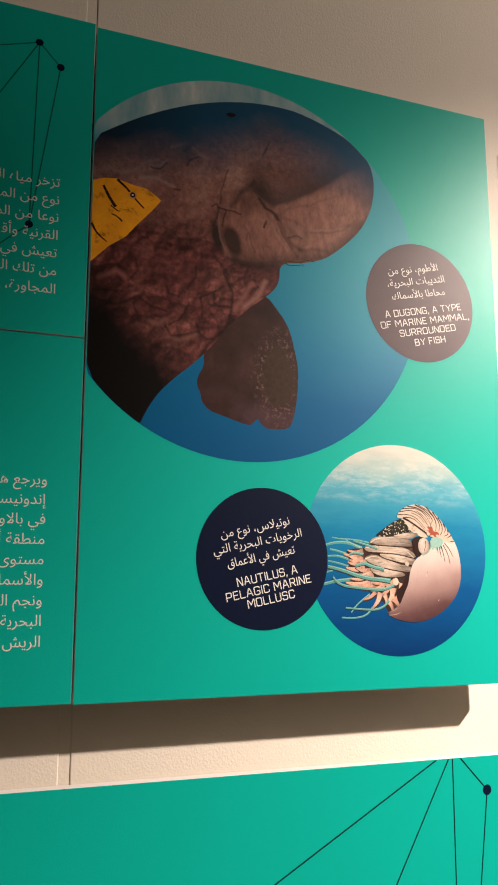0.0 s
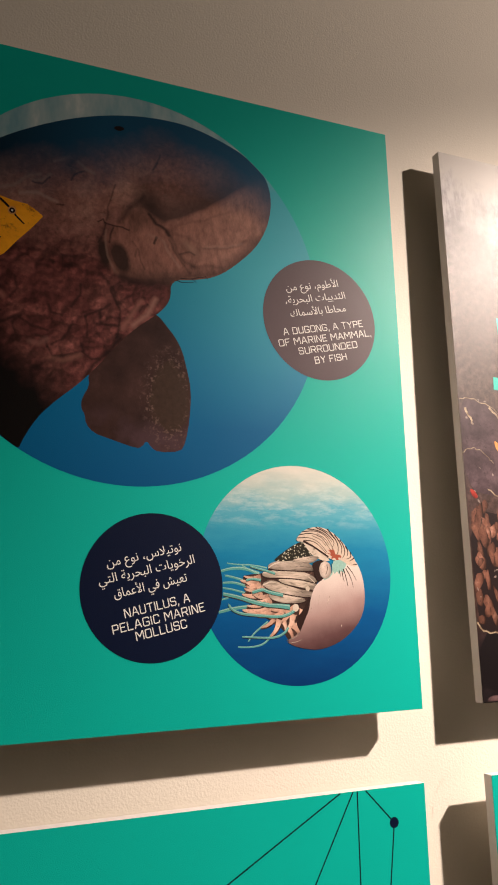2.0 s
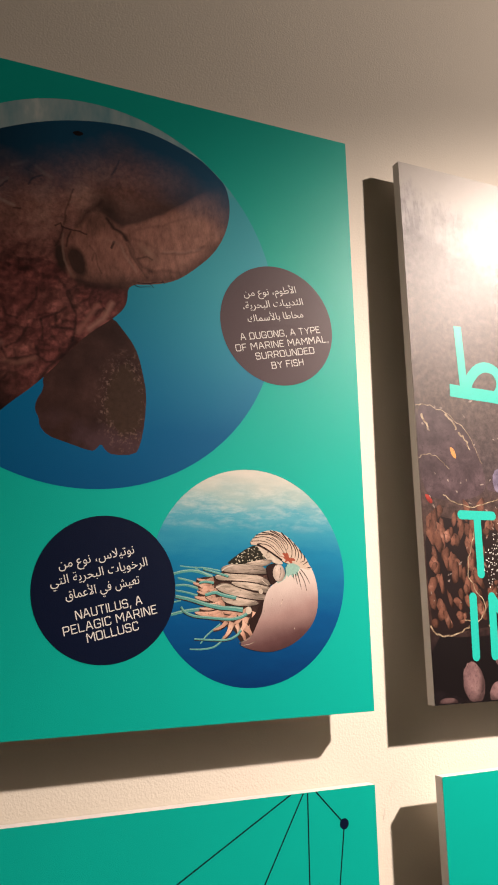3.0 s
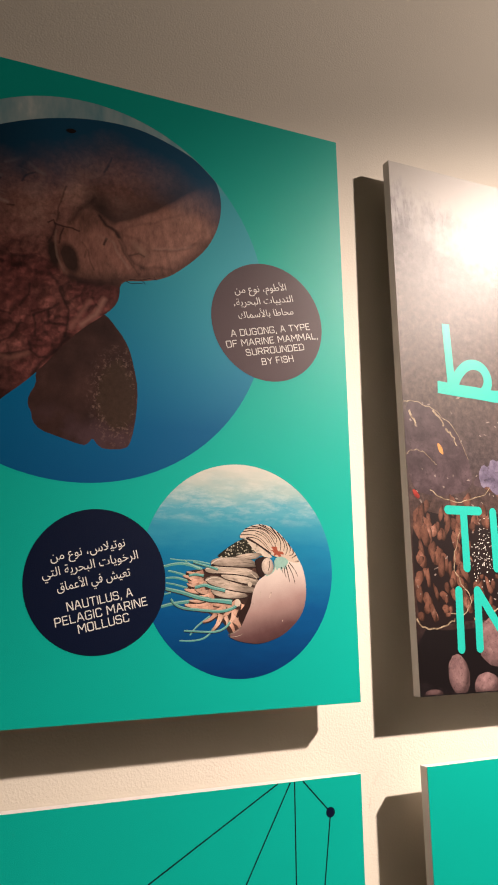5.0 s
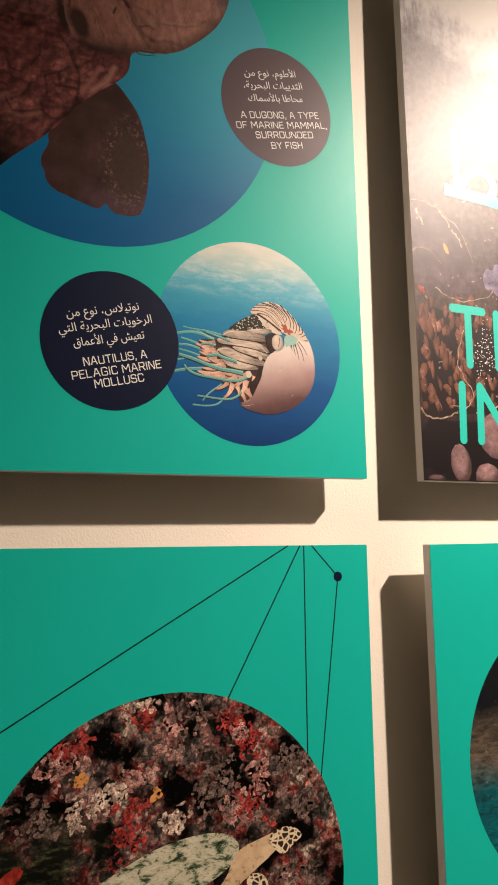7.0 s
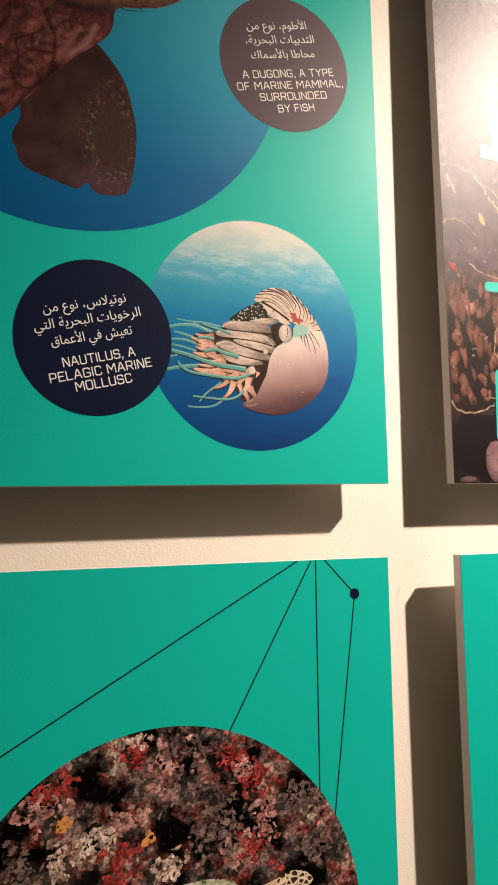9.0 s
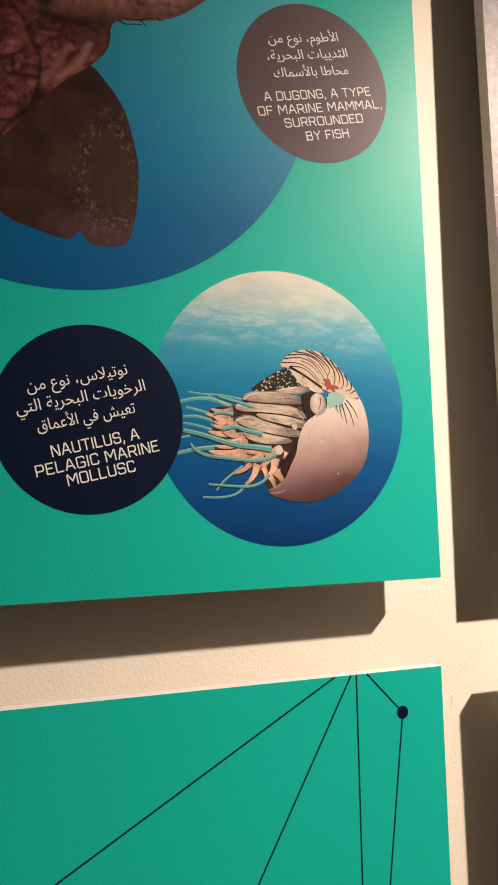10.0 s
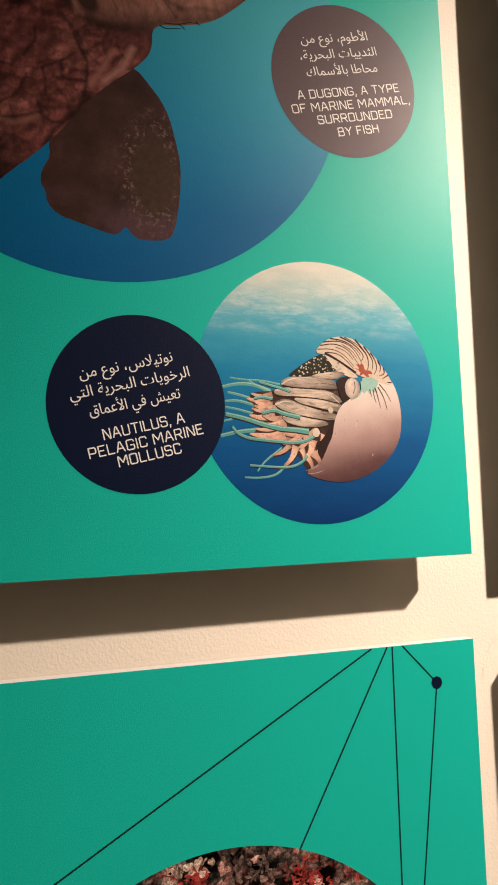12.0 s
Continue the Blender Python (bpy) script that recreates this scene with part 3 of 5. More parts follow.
M_TAN = make_mottle("tan_mottled_print", ((0.37, (0.012, 0.020, 0.010)), (0.44, (0.07, 0.11, 0.060)), (0.49, (0.42, 0.40, 0.28)), (0.75, (0.62, 0.57, 0.44))), 84, stretch=(0.6, 1, 1.2))
M_CREAM = make_mottle("cream_print", ((0.30, (0.40, 0.27, 0.15)), (0.6, (0.60, 0.44, 0.27))), 22)
M_IVORY = make_mottle("ivory_print", ((0.30, (0.42, 0.33, 0.25)), (0.6, (0.66, 0.57, 0.47))), 22)
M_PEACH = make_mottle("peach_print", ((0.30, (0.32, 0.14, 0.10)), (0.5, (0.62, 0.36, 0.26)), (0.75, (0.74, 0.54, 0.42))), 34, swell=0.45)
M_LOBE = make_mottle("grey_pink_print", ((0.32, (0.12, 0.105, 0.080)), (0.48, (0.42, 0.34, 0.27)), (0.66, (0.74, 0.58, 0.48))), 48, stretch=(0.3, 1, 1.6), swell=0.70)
M_STRAND = print_ink("sea_green_print", (0.12, 0.40, 0.36), vary=0.5)
M_SHADE = make_mottle("umber_shade_print", ((0.35, (0.016, 0.009, 0.008)), (0.6, (0.07, 0.036, 0.028)), (0.75, (0.20, 0.11, 0.08))), 60)
M_STRIPE = print_ink("umber_stripe_print", (0.030, 0.014, 0.012), GLOSS, 0.3)
M_BLUSH = print_ink("pale_mint_print", (0.36, 0.60, 0.52), vary=0.4)
M_RUST = print_ink("rust_blush_print", (0.42, 0.10, 0.055), GLOSS, 0.4)


def make_shell():
    n = Nodes("pink_white_shell_print", GLOSS, SHEEN)
    satin(n)
    z, x = n.axis(2), n.axis(0)
    slope = n.math("ADD", z, n.math("MULTIPLY", x, -0.25))
    slope = n.math("ADD", slope, n.math("MULTIPLY", n.noise(30, 5.0), 0.02))
    return n.colour(n.ramp(n.span(slope, -0.027, 0.11), (0.0, (0.040, 0.016, 0.018)), (0.16, (0.11, 0.052, 0.052)), (0.38, (0.36, 0.23, 0.21)), (0.60, (0.62, 0.50, 0.45)), (0.80, (0.74, 0.66, 0.58)), (1.0, (0.72, 0.60, 0.49))))


M_SHELL = make_shell()
M_COIL = print_ink("cream_peach_print", (0.72, 0.57, 0.45), vary=0.35)


def make_dots():
    """Pale dots on a dark ground."""
    n = Nodes("dotted_dark_print", GLOSS, SHEEN)
    satin(n)
    place = shifted(n, 120, 3.0, 0.002)
    return n.colour(n.ramp(n.voronoi(330, vector=place), (0.22, (0.56, 0.52, 0.40)), (0.38, (0.020, 0.018, 0.012))))


M_DOTS = make_dots()
M_EYE = make_mottle("pale_pink_print", ((0.30, (0.46, 0.34, 0.28)), (0.6, (0.64, 0.53, 0.45))), 40, swell=0.6)


def make_floret(name, low, high):
    """Small printed coral tufts, each a shade of its own."""
    n = Nodes(name, GLOSS, SHEEN)
    satin(n)
    own = n.add("ShaderNodeNewGeometry").outputs["Random Per Island"]
    tone = n.mix(own, low, high)
    tone = n.mix(1.0, tone, n.ramp(n.noise(80, 5.0, 0.7), (0.36, 0.22), (0.52, 0.90), (0.66, 1.35)), "MULTIPLY")
    grain = n.ramp(n.noise(420, 4.0, 0.78), (0.36, 0.25), (0.52, 0.95), (0.66, 1.60))
    return n.colour(n.mix(1.0, tone, grain, "MULTIPLY"))


M_TUFT_PINK = make_floret("pink_tuft_print", (0.26, 0.085, 0.075), (0.60, 0.33, 0.28))
M_TUFT_RED = make_floret("red_tuft_print", (0.16, 0.016, 0.015), (0.42, 0.060, 0.050))
M_TUFT_CREAM = make_floret("cream_tuft_print", (0.36, 0.23, 0.18), (0.72, 0.56, 0.44))
M_TUFT_GREY = make_floret("grey_brown_tuft_print", (0.080, 0.052, 0.044), (0.23, 0.155, 0.13))


# ---- building helpers ----
def mesh_of(bm, name, material):
    data = bpy.data.meshes.new(name)
    bm.to_mesh(data)
    bm.free()
    data.materials.append(material)
    return data


def part(name, bm, material, parent, label=""):
    ob = new(name, mesh_of(bm, name, material))
    ob.parent = parent
    return tagged(ob, label)


def box(x0, x1, y0, y1, z0, z1, bevel=0.0, segments=2):
    bm = bmesh.new()
    bmesh.ops.create_cube(bm, size=1.0)
    bmesh.ops.scale(bm, vec=(x1 - x0, y1 - y0, z1 - z0), verts=bm.verts)
    bmesh.ops.translate(bm, vec=((x0 + x1) / 2, (y0 + y1) / 2, (z0 + z1) / 2), verts=bm.verts)
    if bevel:
        bmesh.ops.bevel(bm, geom=bm.edges[:], offset=bevel, segments=segments, affect="EDGES", profile=0.5)
    return bm


def rounded(points, passes=2, closed=True):
    """Corner cutting: a soft outline from a few corners."""
    for _ in range(passes):
        out = []
        ends = points if closed else points[:-1]
        for n, a in enumerate(ends):
            b = points[(n + 1) % len(points)]
            out += [(0.75 * a[0] + 0.25 * b[0], 0.75 * a[1] + 0.25 * b[1]), (0.25 * a[0] + 0.75 * b[0], 0.25 * a[1] + 0.75 * b[1])]
        points = out if closed else [points[0], *out, points[-1]]
    return points


SHEET = 0.00004


def sheet(outlines, layer, climb=0.0):
    """Flat printed areas in the plane of the panel's face, in thin layers of ink and film."""
    bm = bmesh.new()
    for n, outline in enumerate(outlines):
        y = -(layer + climb * (n % 7)) * SHEET
        face = bm.faces.new([bm.verts.new((x, y, z)) for x, z in outline])
        face.normal_update()
        if face.normal.y > 0:
            face.normal_flip()
    bmesh.ops.triangulate(bm, faces=bm.faces[:])
    return bm


def mm(points):
    return [(x / 1000, z / 1000) for x, z in points]


def oval(cx, cz, rx, rz, turn=0.0, count=28, rough=0.0):
    c, s = math.cos(radians(turn)), math.sin(radians(turn))
    out = []
    for n in range(count):
        a = 2 * math.pi * n / count
        k = 1 + rough * (random.random() - 0.5) * 2
        u, v = rx * k * math.cos(a), rz * k * math.sin(a)
        out.append((cx + u * c - v * s, cz + u * s + v * c))
    return out


def ribbon(points, width, tip=None, passes=2):
    """A line of a given width through a few points, narrowing to tip."""
    points = rounded(points, passes, False) if len(points) > 2 else points
    left, right = [], []
    for n, p in enumerate(points):
        a, b = points[max(n - 1, 0)], points[min(n + 1, len(points) - 1)]
        d = math.hypot(b[0] - a[0], b[1] - a[1]) or 1
        w = (width + (tip - width) * n / (len(points) - 1) if tip is not None else width) / 2
        nx, nz = -(b[1] - a[1]) / d * w, (b[0] - a[0]) / d * w
        left.append((p[0] + nx, p[1] + nz))
        right.append((p[0] - nx, p[1] - nz))
    return left + right[::-1]


def capsule(points, width, layer):
    """Strokes of a round-ended letter."""
    out = []
    for a, b in points:
        d = math.hypot(b[0] - a[0], b[1] - a[1])
        turn = math.atan2(b[1] - a[1], b[0] - a[0])
        out.append([(a[0] + width / 2 * math.cos(turn + math.pi / 2 + math.pi * n / 10), a[1] + width / 2 * math.sin(turn + math.pi / 2 + math.pi * n / 10)) for n in range(11)]
                   + [(b[0] + width / 2 * math.cos(turn - math.pi / 2 + math.pi * n / 10), b[1] + width / 2 * math.sin(turn - math.pi / 2 + math.pi * n / 10)) for n in range(11)])
    return out


def cut(points, cx, cz, r, x0):
    """Keep an outline inside a disc and to the right of x0."""
    out = []
    for x, z in points:
        x = max(x, x0)
        d = math.hypot(x - cx, z - cz)
        if d > r:
            x, z = cx + (x - cx) * r / d, cz + (z - cz) * r / d
        out.append((max(x, x0), z))
    return out


# Arabic letters and their joined forms: alone, end, start, middle
FORMS = {}
for first, letters in ((0xFE8D, "ا"), (0xFEA9, "د"), (0xFEAB, "ذ"), (0xFEAD, "ر"), (0xFEAF, "ز"), (0xFEED, "و"), (0xFEEF, "ى"), (0xFE83, "أ"), (0xFE87, "إ"), (0xFE93, "ة")):
    FORMS[letters] = (chr(first), chr(first + 1), None, None)
for first, letters in ((0xFE8F, "ب"), (0xFE95, "تثجحخ"), (0xFEB1, "سشصضطظعغفقكلمنه"), (0xFEF1, "ي")):
    for n, letter in enumerate(letters):
        FORMS[letter] = tuple(chr(first + 4 * n + k) for k in range(4))
LAM = {"ا": (0xFEFB, 0xFEFC), "أ": (0xFEF7, 0xFEF8), "إ": (0xFEF9, 0xFEFA)}


def arabic(text, lead=False):
    """Joined letters in drawing order. lead: the first letter hangs on to one before it."""
    out, n, joined = [], 0, lead
    while n < len(text):
        c = text[n]
        if c == "ل" and n + 1 < len(text) and text[n + 1] in LAM:
            out.append(chr(LAM[text[n + 1]][1 if joined else 0]))
            joined, n = False, n + 2
            continue
        if c not in FORMS:
            out.append(c)
            joined, n = False, n + 1
            continue
        alone, end, start, middle = FORMS[c]
        follows = start is not None and n + 1 < len(text) and text[n + 1] in FORMS
        out.append((middle if joined else start) if follows else (end if joined else alone))
        joined, n = follows, n + 1
    return "".join(reversed(out))


def lettering(lines, layer, angle=0.0):
    """Flat words. Each line: words, anchor x, anchor z, width, height of a capital, side ("c" or "r"). A width of 0 keeps the font's own."""
    bm = bmesh.new()
    for words, ax, az, width, height, side in lines:
        curve = bpy.data.curves.new("words", "FONT")
        curve.body, curve.size, curve.resolution_u = words, 1.0, 3
        ob = new("words", curve)
        bpy.context.view_layer.update()
        done = ob.evaluated_get(bpy.context.evaluated_depsgraph_get())
        data = bpy.data.meshes.new_from_object(done)
        co = np.array([v.co[:] for v in data.vertices])
        low, high = co[:, 0].min(), co[:, 0].max()
        kz = height / 0.70
        kx = width / (high - low) if width else kz
        c, s = math.cos(radians(angle)), math.sin(radians(angle))
        verts = []
        for x, y, _ in co:
            u = (x - ((low + high) / 2 if side == "c" else high)) * kx
            verts.append(bm.verts.new((ax + u * c - y * kz * s, -layer * SHEET, az + u * s + y * kz * c)))
        for poly in data.polygons:
            try:
                bm.faces.new([verts[i] for i in poly.vertices])
            except ValueError:
                pass
        bpy.data.objects.remove(ob)
        bpy.data.curves.remove(curve)
        bpy.data.meshes.remove(data)
    for face in bm.faces:
        face.normal_update()
        if face.normal.y > 0:
            face.normal_flip()
    return bm


# capitals of the squared caption face: breadth, then strokes on a grid one unit high
CAPITALS = {
    "A": (0.72, [[(0, 0), (0.30, 1), (0.42, 1), (0.72, 0)], [(0.11, 0.34), (0.61, 0.34)]]),
    "B": (0.64, [[(0, 0), (0, 1), (0.50, 1), (0.60, 0.90), (0.60, 0.63), (0.50, 0.53), (0, 0.53)], [(0.50, 0.53), (0.64, 0.43), (0.64, 0.10), (0.54, 0), (-0.08, 0)]]),
    "C": (0.62, [[(0.62, 0.80), (0.62, 0.90), (0.52, 1), (0.10, 1), (0, 0.90), (0, 0.10), (0.10, 0), (0.52, 0), (0.62, 0.10), (0.62, 0.24)]]),
    "D": (0.66, [[(0, 0), (0, 1), (0.54, 1), (0.66, 0.88), (0.66, 0.12), (0.54, 0), (-0.08, 0)]]),
    "E": (0.56, [[(0.56, 1), (0, 1), (0, 0), (0.56, 0)], [(0, 0.52), (0.46, 0.52)]]),
    "F": (0.56, [[(0.56, 1), (0, 1), (0, 0)], [(0, 0.50), (0.46, 0.50)]]),
    "G": (0.66, [[(0.66, 0.80), (0.66, 0.90), (0.56, 1), (0.10, 1), (0, 0.90), (0, 0.10), (0.10, 0), (0.56, 0), (0.66, 0.10), (0.66, 0.46), (0.36, 0.46)]]),
    "H": (0.64, [[(0, 0), (0, 1)], [(0.64, 0), (0.64, 1)], [(0, 0.52), (0.64, 0.52)]]),
    "I": (0.04, [[(0.02, 0), (0.02, 1)]]),
    "L": (0.54, [[(0, 1), (0, 0), (0.54, 0)]]),
    "M": (0.84, [[(0, 0), (0, 1), (0.08, 1), (0.42, 0.36), (0.76, 1), (0.84, 1), (0.84, 0)]]),
    "N": (0.66, [[(0, 0), (0, 1), (0.08, 1), (0.58, 0), (0.66, 0), (0.66, 1)]]),
    "O": (0.66, [[(0.33, 1), (0.10, 1), (0, 0.90), (0, 0.10), (0.10, 0), (0.56, 0), (0.66, 0.10), (0.66, 0.90), (0.56, 1), (0.33, 1)]]),
    "P": (0.62, [[(0, 0), (0, 1), (0.52, 1), (0.62, 0.90), (0.62, 0.52), (0.52, 0.42), (0, 0.42)]]),
    "R": (0.64, [[(0, 0), (0, 1), (0.52, 1), (0.62, 0.90), (0.62, 0.56), (0.52, 0.46), (0, 0.46)], [(0.36, 0.46), (0.64, 0)]]),
    "S": (0.62, [[(0.60, 0.80), (0.60, 0.90), (0.50, 1), (0.10, 1), (0, 0.90), (0, 0.62), (0.10, 0.52), (0.52, 0.52), (0.62, 0.42), (0.62, 0.10), (0.52, 0), (0.10, 0), (0, 0.10), (0, 0.22)]]),
    "T": (0.66, [[(0, 1), (0.66, 1)], [(0.33, 1), (0.33, 0)]]),
    "U": (0.64, [[(0, 1), (0, 0.10), (0.10, 0), (0.54, 0), (0.64, 0.10), (0.64, 1)]]),
    "Y": (0.70, [[(0, 1), (0.35, 0.48), (0.70, 1)], [(0.35, 0.48), (0.35, 0)]]),
    ",": (0.08, [[(0.06, 0.06), (0.0, -0.20)]]),
    " ": (0.16, []),
}


def capitals(words, cx, cz, width, height, layer, angle):
    """A centred line of squared capitals, drawn in strokes of one weight."""
    gap, weight = 0.27, 0.130
    total = sum(CAPITALS[c][0] for c in words) + gap * (len(words) - 1)
    k = width / total
    c, s = math.cos(radians(angle)), math.sin(radians(angle))
    at, outlines = 0.0, []
    for letter in words:
        breadth, strokes = CAPITALS[letter]
        for trail in strokes:
            flat = [((at + x - total / 2) * k, z * height) for x, z in trail]
            turned = [(cx + u * c - w * s, cz + u * s + w * c) for u, w in flat]
            for a, b in zip(turned, turned[1:]):
                outlines += capsule([(a, b)], weight * height, layer)
        at += breadth + gap
    return sheet(outlines, layer, 0.02)


# ---- the setting ----
WALL_Y = 0.050
JOINT = (-0.0065, 0.0065)
for name, x0, x1, label in (("wall_north", JOINT[1], 4.6, "cream painted wall with a fine roller stipple"), ("wall_north_west", -3.0, JOINT[0], "cream painted wall board beside the joint")):
    ob = new(name, mesh_of(box(x0, x1, WALL_Y, WALL_Y + 0.15, 0.0, 3.1, 0.0015, 2), name, M_WALL))
    tagged(ob, label, "wall", kind="structure")
    if name == "wall_north":
        M_SCUFF = make_plain("grey_scuff", (0.58, 0.53, 0.46), (0.68, 0.62, 0.54), 60, 0.7)
        for x, z, dx, dz, w in ((0.640, 1.082, 0.010, 0.016, 0.0012), (0.650, 1.092, 0.004, 0.007, 0.0010), (0.634, 1.066, -0.003, -0.016, 0.0016), (0.661, 1.104, 0.003, 0.001, 0.0012)):
            bm = bmesh.new()
            bm.faces.new([bm.verts.new(v) for v in ((x, WALL_Y - 0.0003, z), (x + w, WALL_Y - 0.0003, z - w * 0.4), (x + dx + w * 0.5, WALL_Y - 0.0003, z + dz), (x + dx, WALL_Y - 0.0003, z + dz))])
            part("scuff_mark", bm, M_SCUFF, ob, "faint grey scuff")
strip = new("trim", mesh_of(box(JOINT[0], JOINT[1], WALL_Y + 0.0010, WALL_Y + 0.15, 0.0, 3.1), "trim", M_WALL))
tagged(strip, "recessed filler in the wall joint", "trim", kind="structure")
# unseen room shell, added to bounce a yellowish fill onto the panel wall
for name, ext, material, label in (
    ("floor", (-3.0, 4.6, -3.75, 0.2, -0.12, 0.0), M_FLOOR, "unseen dark ochre gallery floor, tinted for its bounce light"),
    ("ceiling", (-3.0, 4.6, -3.75, 0.2, 3.1, 3.22), M_CEILING, "plain dark painted gallery ceiling"),
    ("wall_south", (-3.0, 4.6, -3.75, -3.6, 0.0, 3.1), M_FAR_WALL, "unseen ochre wall behind the visitor, tinted for its bounce light"),
    ("wall_west", (-3.15, -3.0, -3.75, 0.2, 0.0, 3.1), M_FAR_WALL, "unseen ochre side wall, tinted for its bounce light"),
    ("wall_east", (4.6, 4.75, -3.75, 0.2, 0.0, 3.1), M_FAR_WALL, "unseen ochre side wall, tinted for its bounce light"),
):
    tagged(new(name, mesh_of(box(*ext), name, material)), label, name.split("_")[0], kind="structure")

# ---- the panels ----
BASE = 1.2
BOARD = 0.016


def panel(x0, x1, z0, z1, face, label):
    """A board held off the wall by two rails. Local heights count from BASE."""
    thing = new("exhibit_panel")
    thing.location = (0, 0, BASE)
    tagged(thing, label, "panel", "exhibit panels on the wall")
    part("board", box(x0, x1, 0.0003, BOARD, z0, z1, 0.0004, 2), M_EDGE, thing, "grey painted board edge")
    i = 0.0002
    part("printed_face", sheet([[(x0 + i, z0 + i), (x1 - i, z0 + i), (x1 - i, z1 - i), (x0 + i, z1 - i)]], 1), face, thing)
    for z in (z0 + 0.16, z1 - 0.16):
        part("mounting_rail", box(x0 + 0.14, x1 - 0.14, BOARD, WALL_Y, z - 0.02, z + 0.02, 0.001, 1), M_WOOD, thing, "hidden pine mounting rail")
    return thing


def dots(nodes, r, layer, parent):
    for x, z in nodes:
        part("node_dot", sheet([oval(x, z, r, r, 0, 24)], layer), M_NAVY, parent, "small dark printed dot")


def lines(pairs, width, layer, parent, ink=None):
    for a, b in pairs:
        part("network_line", sheet([ribbon([a, b], width)], layer), ink or M_LINE, parent, "thin dark printed line")


def caption(cx, cz, r, material, words, script, angle, parent, label):
    disc = part("caption_disc", sheet([oval(cx, cz, r, r, 0, 96)], 6), material, parent, label)
    for line in script:
        part("arabic_lettering", lettering([line], 7, angle), M_WHITE, disc, "white Arabic caption line")
    for line in words:
        part("caption_lettering", capitals(*line, 7, angle), M_WHITE, disc, "white capital caption line")
    return disc


# the large panel with two picture discs
main = panel(0.0, 0.594, 0.0, 0.837, M_TEAL, "teal exhibit panel with two round sea pictures and captions")
C1, R1 = (0.2045, 0.5425), 0.2600
sea = part("picture_disc", sheet([cut(oval(*C1, R1, R1, 0, 128), *C1, R1, 0.0008)], 2), M_SEA, main, "round deep blue water picture")
torso = mm([(-40, 655), (38, 712), (94, 743), (146, 764), (200, 777), (248, 781), (289, 778), (352, 757), (384, 735), (396, 711), (398, 682), (391, 650), (374, 618), (346, 590), (317, 567), (284, 557), (251, 553), (251, 526), (238, 508), (208, 485), (187, 465), (145, 413), (98, 373), (78, 346), (62, 310), (20, 330), (-30, 385)])
part("rounded_shape", sheet([cut(rounded(torso), *C1, R1 - 0.0004, 0.0012)], 3), M_HIDE, sea, "large wrinkled brown rounded printed shape")
part("dark_spot", sheet([rounded(mm([(173, 753), (182, 758), (191, 755), (182, 749)]))], 6), M_DARK, sea, "small dark printed spot")
for trail in ([(259, 554), (266, 551), (274, 553), (282, 554)], [(264, 557), (280, 558), (292, 563), (302, 562)], [(279, 559), (284, 556), (286, 553)], [(298, 565), (302, 561)]):
    part("dark_crease", sheet([ribbon(mm(trail), 0.0011, 0.0006)], 6), M_DARK, sea, "thin dark printed strands")
fin = mm([(146, 416), (148, 403), (139, 387), (138, 375), (143, 367), (144, 356), (154, 345), (174, 339), (207, 329), (213, 332), (219, 340), (225, 331), (234, 326), (262, 328), (269, 340), (275, 372), (277, 408), (272, 434), (266, 458), (258, 474), (246, 489), (234, 503), (220, 506), (199, 483), (173, 457), (153, 435)])
part("fin_shape", sheet([rounded(fin, 1)], 2.5), M_FIN, sea, "dark notched printed shape")
yellow = part("yellow_shape", sheet([cut(mm([(-4, 626), (14, 631), (30, 633), (52, 628), (69, 626), (82, 618), (88, 613), (77, 598), (58, 576), (44, 558), (24, 543), (-4, 519)]), *C1, R1, 0.0012)], 6), M_YELLOW, sea, "bright yellow pointed printed shape")
for trail, w, tip in (([(31, 632), (43, 623), (51, 614), (58, 606), (66, 599)], 0.0034, 0.0016), ([(14, 621), (19, 612), (22, 606), (30, 595)], 0.0030, 0.0042), ([(25, 585), (32, 583), (39, 577)], 0.0012, 0.0022), ([(1, 569), (8, 556), (21, 547)], 0.0034, 0.0010), ([(24, 596), (32, 590), (36, 590)], 0.0020, 0.0008)):
    part("dark_crease", sheet([ribbon(mm(trail), w, tip)], 7), M_DARK, sea, "black printed stripe")
for r, layer, material in ((0.0052, 7.2, M_ORANGE), (0.0034, 7.4, M_DARK), (0.0011, 7.6, M_WHITE)):
    part("round_mark", sheet([oval(0.0512, 0.6145, r, r * 1.05, 0, 20)], layer), material, sea, "small round printed mark")

C2, R2 = (0.4195, 0.1775), 0.1375
lagoon = part("picture_disc", sheet([oval(C2[0], C2[1] + 0.0008, R2 - 0.0008, R2 + 0.0012, 0, 128)], 3), M_LAGOON, main, "round blue water picture with bright surface")


def printed(name, outline, layer, material, label, passes=1):
    return part(name, sheet([rounded(mm(outline), passes)], layer), material, lagoon, label)


def drawn(name, trail, layer, width, tip, material, label):
    return part(name, sheet([ribbon(mm(trail), width / 1000, tip / 1000)], layer), material, lagoon, label)


